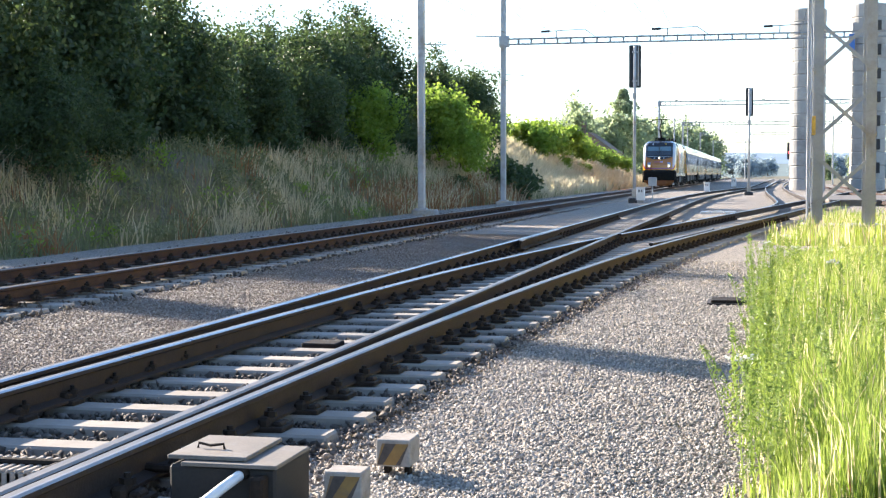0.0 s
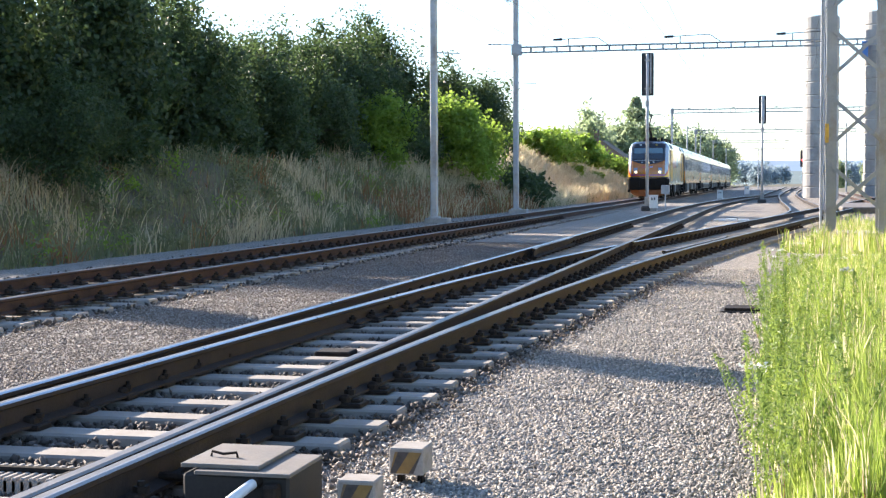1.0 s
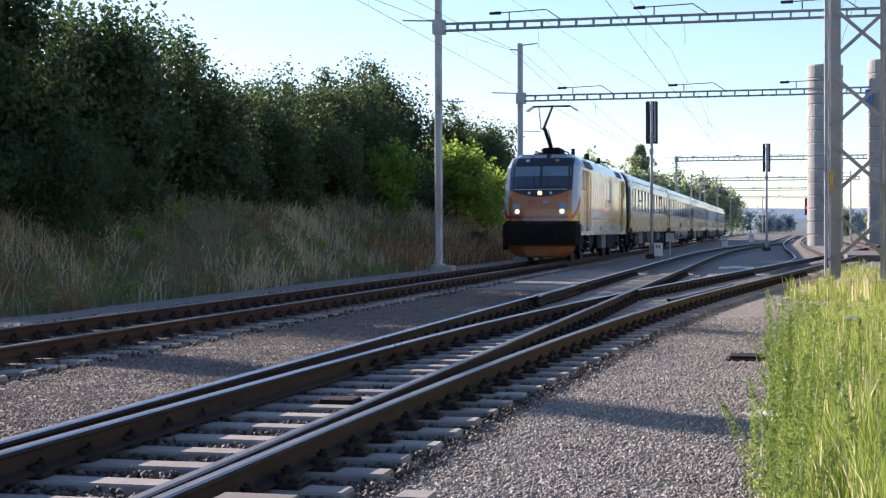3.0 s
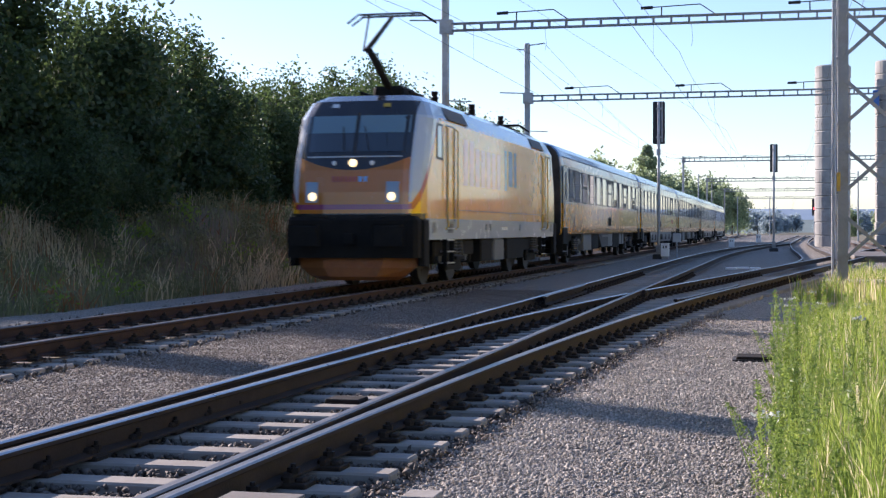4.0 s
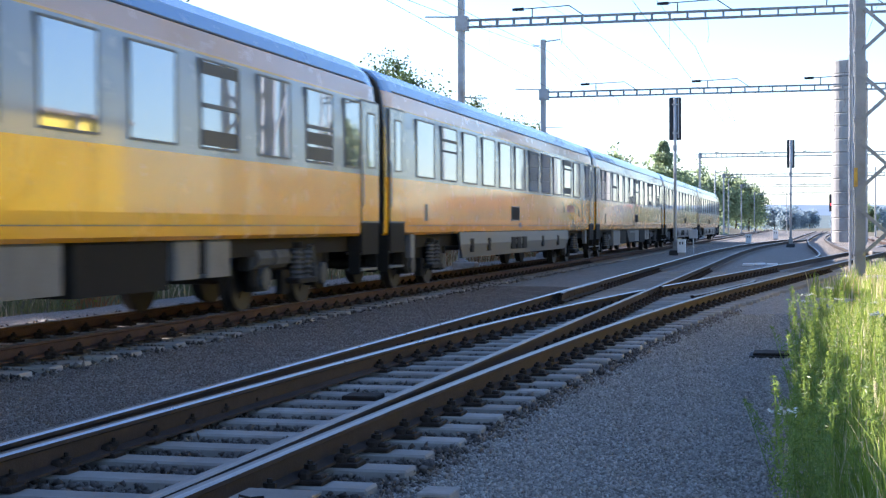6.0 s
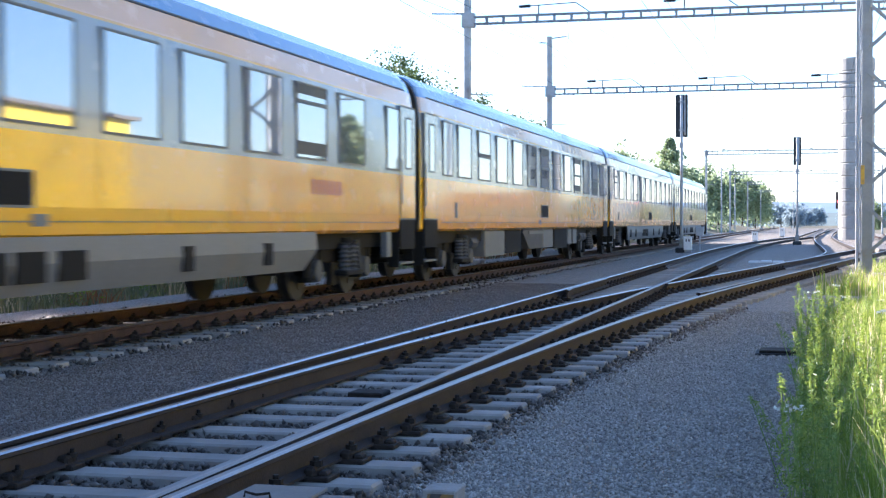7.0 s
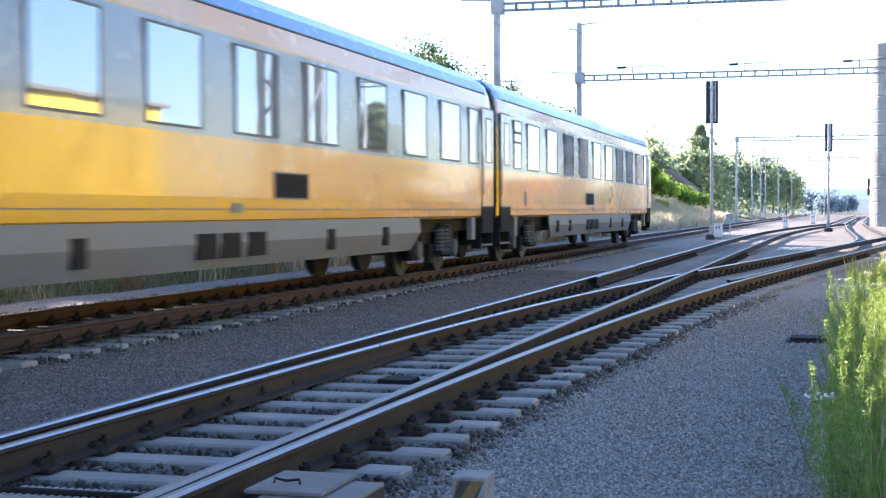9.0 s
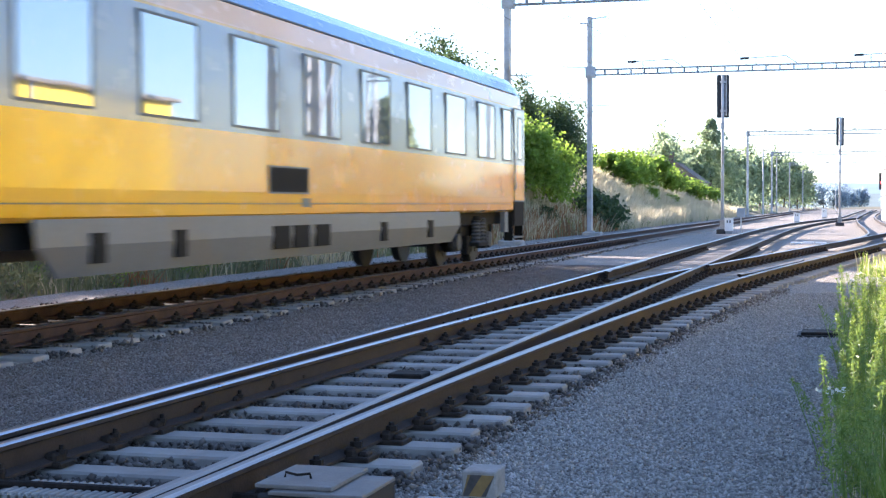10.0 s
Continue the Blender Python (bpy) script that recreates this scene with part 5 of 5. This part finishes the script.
def blades(name, xy, z, height, width, mats, slots, lean=0.35, seed=0):
    """Grass blades: two joints and a point each, bending over."""
    r = np.random.default_rng(seed)
    n = len(xy)
    a = r.uniform(0, 2 * np.pi, n)
    side = np.stack([np.cos(a), np.sin(a), np.zeros(n)], 1)
    b = r.uniform(0, 2 * np.pi, n)
    tilt = np.stack([np.cos(b), np.sin(b), np.zeros(n)], 1) * (r.uniform(0.05, 1, n) ** 1.5 * lean)[:, None]
    h = height[:, None]
    w = width[:, None] * side
    p = np.concatenate([xy, z[:, None]], 1)
    up = np.array([0, 0, 1.0])
    m1, m2 = p + h * (0.45 * up + 0.25 * tilt), p + h * (0.8 * up + 0.62 * tilt)
    tip = p + h * (up + 1.05 * tilt)
    v = np.stack([p - w * 0.5, p + w * 0.5, m1 + w * 0.45, m1 - w * 0.45, m2 + w * 0.3, m2 - w * 0.3, tip + w * 0.06, tip - w * 0.06], 1).reshape(-1, 3)
    k = np.arange(n)[:, None] * 8
    f = np.concatenate([k + np.array([0, 1, 2, 3]), k + np.array([3, 2, 4, 5]), k + np.array([5, 4, 6, 7])], 1).reshape(-1, 4)
    return mesh_of(name, v, f, mats, np.repeat(slots, 3))


def patchy(x, y, s, off):
    return np.array([noise.noise((a * s, b * s, off)) for a, b in zip(x, y)])


# tall green grass on the verge
n = 66000
gy = 5.6 + 22 * rng.uniform(0, 1, n) ** 1.25
gx = -0.22 + (0.13 * gy + 0.75) * rng.uniform(0, 1, n) ** 1.15
edge = -0.12 + 0.16 * patchy(gx * 0, gy, 0.9, 2.0) + 0.10 * patchy(gx * 0, gy, 3.0, 5.0) + 0.75 * np.clip((gy - 18) / 9, 0, 1)
keep = rng.uniform(0, 1, n) < np.clip((gx - edge) / 0.4, 0, 1) ** 1.3 * 0.9 + 0.1 * (gx > edge)
gx, gy, edge = gx[keep], gy[keep], edge[keep]
rise = np.clip((gx - edge) / 0.5, 0.2, 1.0)
gh = np.clip(0.27 + 0.33 * rng.uniform(0, 1, len(gx)) ** 1.6 + 0.3 * patchy(gx, gy, 1.1, 9.0) + 0.12 * patchy(gx, gy, 4.0, 3.0), 0.12, 0.9) * rise * (1 - 0.6 * np.clip((gy - 15) / 9, 0, 1))
slot = np.where(rng.uniform(0, 1, len(gx)) < 0.13 + 0.25 * (gx - edge < 0.12), 1, 0)
slot = np.where(rng.uniform(0, 1, len(gx)) < 0.05, 2, slot)
gh = np.where(slot == 2, gh * 0.6, gh)
tagged(part("verge_grass", blades("verge_grass", np.stack([gx, gy], 1), np.full(len(gx), -0.28), gh, rng.uniform(0.005, 0.011, len(gx)), (GRASS, DRY, RUSTGRASS), slot, 0.36, 3), None), "tall bright green grass with some dry blades beside the path", "grass", kind="stuff")

# rough grass round the foot of the lattice mast
m = 9000
fy = 31 + 22 * rng.uniform(0, 1, m)
fx = np.array([-2.7 + drift(q) for q in fy]) + 1.0 + 5.0 * rng.uniform(0, 1, m) ** 1.3
fz = np.array([bed_z(a, b) for a, b in zip(fx, fy)]) - 0.03
fh = np.clip(0.3 + 0.35 * rng.uniform(0, 1, m) + 0.3 * patchy(fx, fy, 0.8, 31.0), 0.1, 0.8)
tagged(part("mast_grass", blades("mast_grass", np.stack([fx, fy], 1), fz, fh, rng.uniform(0.012, 0.024, m), (GRASS, DRY), np.where(rng.uniform(0, 1, m) < 0.25, 1, 0), 0.4, 9), None), "rough green and dry grass round the foot of the mast", "grass", kind="stuff")

# leafy weeds and flower heads standing out of the grass
wv, wf, ws, base_i = [], [], [], 0
for i in range(230):
    y = 6.4 + 18 * rng.uniform() ** 1.3 if i > 16 else rng.uniform(6.5, 9.0)
    x = -0.05 + (0.11 * y + 0.5) * rng.uniform() ** 1.3 + 0.75 * max(0, (y - 18) / 9) - (0.0 if i > 16 else rng.uniform(0, 0.12))
    h = rng.uniform(0.45, 0.9) * (1 - 0.55 * min(1, max(0, (y - 15) / 9)))
    m = 170
    t = rng.uniform(0.12, 1, m) ** (1.0 if i > 16 else 0.6)
    a = rng.uniform(0, 2 * np.pi, m)
    rr = (0.055 * (1.05 - t) * np.clip(t * 3, 0.3, 1) + 0.014) * rng.uniform(0.3, 1, m)
    bend_x, bend_y = rng.normal() * 0.08, rng.normal() * 0.08
    p = np.stack([x + bend_x * t ** 2 + rr * np.cos(a), y + bend_y * t ** 2 + rr * np.sin(a), -0.28 + h * t], 1)
    v, f = leaf_quads(p, np.stack([np.cos(a), np.sin(a), 0 * a + 0.5], 1), 0.042, 0.0075, -0.35)
    wv.append(v), wf.append(f + base_i), ws.append(np.zeros(m, int))
    base_i += len(v)
    s0 = np.array([[x - 0.004, y, -0.3], [x + 0.004, y, -0.3], [x + bend_x + 0.002, y + bend_y, -0.28 + h], [x + bend_x - 0.002, y + bend_y, -0.28 + h]])
    wv.append(s0), wf.append(np.array([[0, 1, 2, 3]]) + base_i), ws.append(np.zeros(1, int))
    base_i += 4
    if i % 14 == 0 and i > 16:
        m = 26
        d = rng.normal(size=(m, 3)) * np.array([0.03, 0.03, 0.008])
        v, f = leaf_quads(np.array([x + bend_x, y + bend_y, -0.27 + h]) + d, np.tile([0, 0, 1.0], (m, 1)), 0.02, 0.018, 0)
        wv.append(v), wf.append(f + base_i), ws.append(np.ones(m, int))
        base_i += len(v)
for i, (x, y, h) in enumerate(((-0.11, 7.0, 0.6), (-0.05, 7.35, 0.52), (0.05, 7.6, 0.64), (0.12, 8.4, 0.74), (0.0, 9.2, 0.78), (0.1, 10.0, 0.82), (0.2, 11.0, 0.88), (0.25, 12.5, 0.92), (0.05, 8.9, 0.62), (0.3, 9.5, 0.88), (0.15, 13.5, 0.9), (0.35, 14.0, 1.0))):
    m = 420
    t = rng.uniform(0.25, 1, m)
    a = rng.integers(0, 5, m) * 1.257 + np.floor(t * 16) * 0.7
    rr = (0.012 + 0.06 * (1.02 - t)) * rng.uniform(0.2, 1, m)
    bend_x = 0.05 * math.sin(i * 2.3)
    p = np.stack([x + bend_x * t ** 2 + rr * np.cos(a), y + rr * np.sin(a), -0.28 + h * t + rr * 0.5], 1)
    v, f = leaf_quads(p, np.stack([np.cos(a), np.sin(a), 0 * a + 0.5], 1), 0.022, 0.009, -0.3)
    wv.append(v), wf.append(f + base_i), ws.append(np.full(m, 2))
    base_i += len(v)
tagged(part("verge_weeds", mesh_of("verge_weeds", np.concatenate(wv), np.concatenate(wf), (WEEDGREEN, PETAL, GRASS), np.concatenate(ws)), None), "leafy green weeds and white flower heads in the grass", "weeds", kind="stuff")

# dry grass and weeds on the bank
n = 95000
by = 16 + 175 * rng.uniform(0, 1, n) ** 1.45
bx = -12.75 - 8.8 * rng.uniform(0, 1, n)
pn = patchy(bx, by, 0.35, 4.0) + 0.5 * patchy(bx, by, 1.3, 8.0) + 0.5 * np.clip((by - 60) / 24, -0.85, 1.0)
u = rng.uniform(-0.35, 0.35, n)
slot = np.where(pn + u > -0.12, 0, 1)
slot = np.where((np.abs(by - 66) < 16) & (bx > -14.9) & (rng.uniform(0, 1, n) < 0.55), 2, slot)
slot = np.where((by < 60) & (patchy(bx, by, 0.5, 21.0) + u > 0.42), 2, slot)
bz = np.array([bank_z(a, b) for a, b in zip(bx, by)]) - 0.05
bh = np.clip(0.4 + 0.5 * rng.uniform(0, 1, n) ** 2 + 0.55 * pn, 0.2, 1.35)
bw = rng.uniform(0.01, 0.024, n) * (1 + by / 70)
tagged(part("bank_grass", blades("bank_grass", np.stack([bx, by], 1), bz, bh, bw, (DRY, WEED, RUSTGRASS), slot, 0.95, 5), None), "long dry straw-coloured grass and weeds covering the bank", "grass", kind="stuff")

# leafy clumps among the bank grass
m = 420
ky, kx = 18 + 90 * rng.uniform(0, 1, m) ** 1.3, -12.9 - 5.4 * rng.uniform(0, 1, m)
size = rng.uniform(0.25, 0.7, m)
which = rng.integers(0, m, 42000)
p = np.stack([kx[which], ky[which], np.array([bank_z(a, b) for a, b in zip(kx, ky)])[which] + 0.2], 1)
o = unit(rng.normal(size=(42000, 3)))
p = p + o * size[which][:, None] * rng.uniform(0.2, 1.0, (42000, 1)) * np.array([1, 1, 0.9])
v, f = leaf_quads(p, o, 0.12, 0.05)
tagged(part("bank_weeds", mesh_of("bank_weeds", v, f, (WEED, LEAF_SUNLIT), np.where(which % 5 == 0, 1, 0)), None), "grey-green leafy weeds growing in clumps on the bank", "weeds", kind="stuff")

# ---- distance ----
def ridge(name, y, top, label, mat, seed):
    s = Shape()
    xs = span(-2600, 2600, 60)
    hs = [top * (0.72 + 0.22 * noise.noise((x * 0.0011, seed, 0)) + 0.05 * noise.noise((x * 0.008, seed, 3))) for x in xs]
    n = len(xs)
    v = [(x, y - 500, -2) for x in xs] + [(x, y, h) for x, h in zip(xs, hs)] + [(x, y + 400, -2) for x in xs]
    s.add(v, [(r * n + i, r * n + i + 1, (r + 1) * n + i + 1, (r + 1) * n + i) for r in (0, 1) for i in range(n - 1)])
    return tagged(part(name, s, mat), label, "hills", kind="structure")


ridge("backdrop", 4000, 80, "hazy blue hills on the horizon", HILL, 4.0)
# wooded rise tinted blue-green, with its haze in the base colour
FARWOOD = surface("haze_blue_wood", (0.09, 0.13, 0.13), (0.13, 0.18, 0.18), 0.01, 0.95, 0.0, 0.05, 0.0)
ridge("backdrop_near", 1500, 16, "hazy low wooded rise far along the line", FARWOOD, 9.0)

house = thing("house", "house with a brown roof behind the bushes on the bank", "house")
WALLP = surface("plaster", (0.5, 0.47, 0.42), (0.6, 0.57, 0.52), 0.5, 0.9, 0.0, 10.0, 0.1)
TILE = surface("brown_roof_tiles", (0.12, 0.09, 0.07), (0.2, 0.15, 0.115), 0.8, 0.85, 0.0, 8.0, 0.3)
part("wall", Shape().box(-25.5, -18.5, 188, 197, -0.75, 4.0), WALLP, house)
part("roof", Shape().loft([[(-25.7, y, 3.9), (-21.9, y, 6.7), (-18.1, y, 3.9)] for y in (187.4, 197.6)]), TILE, house)
part("chimney", Shape().box(-23.4, -22.8, 193.2, 193.9, 6.3, 8.2, c=0.05), TILE, house)
for wx in (-24.2, -22.0, -19.8):
    wn_ = part("window", Shape().box(wx - 0.55, wx + 0.55, 187.93, 187.99, 1.6, 3.0), WHITE, house)
    part("pane", Shape().box(wx - 0.45, wx + 0.45, 187.9, 187.93, 1.7, 2.9), GLASS, wn_)

shed = thing("lineside_building", "low pale building with a red roof beyond the towers", "building")
part("wall", Shape().box(14, 24, 150, 158, -0.75, 3.0), WALLP, shed)
REDROOF = surface("red_sheet_roof", (0.3, 0.06, 0.04), (0.38, 0.09, 0.06), 0.8, 0.7, 0.0, 8.0, 0.1)
part("roof", Shape().loft([[(x, 149.6, 3.0), (x, 154, 4.6), (x, 158.4, 3.0)] for x in (13.6, 24.4)]), REDROOF, shed)
for wx in (15.5, 18.0, 20.5):
    part("window", Shape().box(wx - 0.5, wx + 0.5, 149.95, 149.99, 0.9, 2.1), BLACK, shed)
# the yellow depot beside the line, mirrored in the train
depot = thing("depot_building", "long low building with bright yellow sheet walls and a grey roof", "building")
DEPOT = surface("yellow_sheet_wall", (0.7, 0.5, 0.01), (0.84, 0.62, 0.02), 0.6, 0.6, 0.0, 6.0, 0.1)
part("wall", Shape().box(10.0, 22.0, 12.0, 48.6, -0.75, 5.0), DEPOT, depot, "bright yellow sheet wall")
part("roof", Shape().loft([[(9.7, y, 5.0), (9.7, y, 5.12), (16.0, y, 6.1), (22.3, y, 5.12), (22.3, y, 5.0)] for y in (11.7, 48.9)]), BOXGREY, depot)
for i in range(6):
    part("downpipe", Shape().box(9.93, 10.0, 15.0 + 6.0 * i, 15.12 + 6.0 * i, -0.75, 5.0), GALV, depot)
relay = thing("trackside_box", "small grey box on a short post beside the main line", "trackside box")
part("box", Shape().box(-5.62, -5.2, 74.85, 75.05, 0.55, 1.0, c=0.03), GALV, relay)
part("post", Shape().tube([(-5.41, 74.95, -0.35), (-5.41, 74.95, 0.56)], 0.035, 8), GALV, relay)
edge_wall = thing("platform_edge", "low grey concrete platform edge beside the siding", "platform")
part("slab", Shape().box(3.0, 7.5, 66, 80, -0.1, 0.02, c=0.03), BOXGREY, edge_wall)
part("face", Shape().box(3.1, 7.4, 66.05, 79.9, -0.6, -0.1), BOXGREY, edge_wall)
stop = thing("railway_signal", "small dark signal showing a red light far along the line", "signal", "signals beside the tracks")
part("post", Shape().tube([(2.9, 150, -0.4), (2.9, 150, 4.2)], 0.06, 8), GALV, stop)
part("back_board", Shape().box(2.65, 3.15, 149.9, 150.0, 2.6, 4.3, c=0.06), BLACK, stop)
part("lamp", Shape().tube([(2.9, 149.9, 3.3), (2.9, 149.82, 3.3)], 0.12, 10), lamp_glow("red_lamp", (1.0, 0.05, 0.05), 3.0), stop)
for i, (x, y, h) in enumerate(((4.6, 112, 7.5), (6.2, 160, 9.5), (9.5, 200, 9), (-11.8, 205, 9), (-11.9, 245, 9), (5.5, 250, 8.5), (-3.0, 300, 8), (9.0, 330, 9))):
    pole = thing("lineside_pole", "slim grey steel pole standing beside the line", "pole", "poles along the line")
    part("pole", Shape().tube([(x, y, -0.7), (x, y, h)], [0.12, 0.09], 8), GALV, pole)
    part("arm", Shape().tube([(x, y, h - 0.4), (x + (1.6 if x < 0 else -1.6), y, h - 0.2)], 0.035, 6), GALV, pole)


# ---- sleepers, fastenings, stones ----
def sleeper_mesh(length, w=0.215, h=0.2):
    return Shape().box(0, length, -w / 2, w / 2, -h, 0, c=0.014).data("sleeper", SLEEPER)


FAST = Shape()
FAST.box(-0.2, 0.2, -0.095, 0.095, 0.0, 0.026, c=0.006)
for sx in (-1, 1):
    a, b = sorted((sx * 0.055, sx * 0.125))
    FAST.box(a, b, -0.08, 0.08, 0.026, 0.075, c=0.018)
    FAST.box(*sorted((sx * 0.125, sx * 0.18)), -0.05, 0.05, 0.026, 0.05, c=0.012)
    FAST.tube([(sx * 0.105, 0, 0.02), (sx * 0.105, 0, 0.12)], 0.017, 6)
    FAST.tube([(sx * 0.105, 0, 0.07), (sx * 0.105, 0, 0.1)], 0.036, 6)
FAST = FAST.data("rail_fastening", CAST)
SHOE = Shape()
SHOE.box(-0.3, 0.17, -0.08, 0.08, 0.0, 0.03, c=0.008)
SHOE.box(0.06, 0.13, -0.065, 0.065, 0.03, 0.075, c=0.015)
SHOE.box(-0.28, -0.05, -0.06, 0.06, 0.03, 0.05, c=0.01)
SHOE.tube([(0.12, 0.02, 0.02), (0.12, 0.02, 0.11)], 0.014, 6)
SHOE.tube([(0.12, 0.02, 0.06), (0.12, 0.02, 0.085)], 0.03, 6)
SHOE = SHOE.data("slide_chair", CAST)

lengths = {}
ROW0, PITCH = 3.83, 0.576
for i in range(70):
    y = ROW0 + PITCH * i
    if y < 31:
        x0, x1 = -4.84, XC + 0.078 + drift(y) + 0.47 + random.uniform(-0.03, 0.03)
        spans = [(x0, x1)]
    else:
        spans = [(-4.84, -2.2), (XA + 0.075 + drift(y) - 0.5, XC + 0.078 + drift(y) + 0.5)] if drift(y) > 2.75 else [(-4.84, XC + 0.078 + drift(y) + 0.5)]
    for x0, x1 in spans:
        ln = round((x1 - x0) / 0.05) * 0.05
        if ln not in lengths:
            lengths[ln] = sleeper_mesh(ln)
        ob = part("sleeper", lengths[ln], None, turnout)
        ob.location, ob.rotation_euler = (x1 - ln, y, -0.19 + random.uniform(-0.006, 0.004)), (0, 0, random.uniform(-0.006, 0.006))
    for fn, m in ((lambda q: XA + bend(q), SHOE if y < 11 else FAST), (lambda q: XC + 0.078 + drift(q), FAST), (lambda q: XA + 0.075 + drift(q), FAST), (lambda q: XC, FAST)):
        if fn(30) not in (XA,) and y < 13 and abs(fn(y) - XA) < 0.5 or (fn(30) == XC and y < 14.5):
            continue
        ob = part("rail_fastening", m, None, turnout)
        ob.location = (fn(y) + (0.16 if m is SHOE else 0), y, -0.188)
main_sleeper = sleeper_mesh(2.5, 0.28)
for i in range(205):
    ob = part("sleeper", main_sleeper, None, main_track)
    ob.location = (AXIS1 - 1.25, 8.9 + 0.6 * i, -0.212 + random.uniform(-0.008, 0.004))
for i in range(75):
    for x in (AXIS1 - 0.7525, AXIS1 + 0.7525):
        ob = part("rail_fastening", FAST, None, main_track)
        ob.location = (x, 8.9 + 0.6 * i, -0.183)


def stones(name, x, y, z, size, mat, label, seed):
    """Many small angular stones in one mesh."""
    r = np.random.default_rng(seed)
    n = len(x)
    octa = np.array([[1, 0, 0], [0, 1, 0], [-1, 0, 0], [0, -1, 0], [0, 0, 0.8], [0, 0, -0.8]], float)
    v = (octa[None] + r.normal(size=(n, 6, 3)) * 0.28) * (size * 0.58)[:, None, None] * r.uniform(0.7, 1.2, (n, 1, 3))
    a, b = r.uniform(0, 2 * np.pi, n), r.normal(size=n) * 0.6
    ca, sa, cb, sb = np.cos(a), np.sin(a), np.cos(b), np.sin(b)
    yy, zz = v[:, :, 1] * cb[:, None] - v[:, :, 2] * sb[:, None], v[:, :, 1] * sb[:, None] + v[:, :, 2] * cb[:, None]
    xx, yy = v[:, :, 0] * ca[:, None] - yy * sa[:, None], v[:, :, 0] * sa[:, None] + yy * ca[:, None]
    v = np.stack([xx + x[:, None], yy + y[:, None], zz + z[:, None]], 2).reshape(-1, 3)
    q = np.array([[0, 1, 4], [1, 2, 4], [2, 3, 4], [3, 0, 4], [1, 0, 5], [2, 1, 5], [3, 2, 5], [0, 3, 5]])
    f = (np.arange(n)[:, None, None] * 6 + q[None]).reshape(-1, 3)
    return tagged(part(name, mesh_of(name, v, f, mat), None), label, "stones", kind="stuff")


def strew(n, x0, x1, y0, y1, p=1.4):
    y = y0 + (y1 - y0) * rng.uniform(0, 1, n) ** p
    return x0 + (x1 - x0) * rng.uniform(0, 1, n), y


def levels(x, y):
    return np.array([bed_z(a, b) for a, b in zip(x, y)])


cx, cy = strew(105000, -2.4, 0.25, 4.6, 24, 1.7)
kp = cx > np.array([XC + 0.5 + drift(q) for q in cy])
cx, cy = cx[kp], cy[kp]
stones("path_gravel", cx, cy, levels(cx, cy) + 0.004, rng.uniform(0.010, 0.026, len(cx)), CHIPS, "loose grey and brown gravel chips on the path", 1)
cx, cy = strew(85000, -7.3, -4.45, 8.0, 34, 1.5)
stones("track_gravel", cx, cy, levels(cx, cy) + 0.004, rng.uniform(0.010, 0.021, len(cx)), CHIPS_BROWN, "loose gravel chips between the tracks", 2)
cx, cy = strew(34000, -4.75, -1.6, 4.2, 24, 1.4)
kp = (np.abs((cy - ROW0 + PITCH / 2) % PITCH - PITCH / 2) > 0.115) & (cx < np.array([XC + 0.62 + drift(q) for q in cy]))
cx, cy = cx[kp], cy[kp]
stones("ballast_stones", cx, cy, np.full(len(cx), -0.24) + rng.uniform(-0.02, 0.03, len(cx)), rng.uniform(0.024, 0.05, len(cx)), BALLAST, "coarse dark ballast stones between the sleepers", 3)
cy = 4.6 + 20 * rng.uniform(0, 1, 2600) ** 1.3
cx = np.array([XC + 0.6 + drift(q) for q in cy]) + rng.normal(size=2600) * 0.09
stones("shoulder_stones", cx, cy, np.full(2600, -0.262) + rng.uniform(-0.01, 0.045, 2600), rng.uniform(0.015, 0.036, 2600), CHIPS_BROWN, "heaped ballast stones along the sleeper ends", 4)
cx, cy = strew(16000, -11.2, -7.1, 12, 60, 1.3)
kp = np.abs((cy - 8.9 + 0.3) % 0.6 - 0.3) > 0.13
cx, cy = cx[kp], cy[kp]
stones("main_line_ballast", cx, cy, levels(cx, cy) + rng.uniform(0.01, 0.05, len(cx)), rng.uniform(0.03, 0.06, len(cx)), BALLAST, "ballast stones round the main line sleepers", 5)


def motions():
    """The train runs at an even pace towards the camera and past it; its wheels turn."""
    times = [0.0, 1 / 30] + [0.5 * i for i in range(1, 20)] + [10 - 1 / 30, 10.0]
    for ob, back in TRAIN:
        walk(ob, [(t, pose(AXIS1, NOSE_0 + back - SPEED * t, 0)) for t in times])
    for ob, y, r in ROLLING:
        walk(ob, [(i / FPS, pose(0, y, r, min(math.degrees(SPEED / r / FPS), 85) * i % 360)) for i in range(10 * FPS + 1)])


motions()
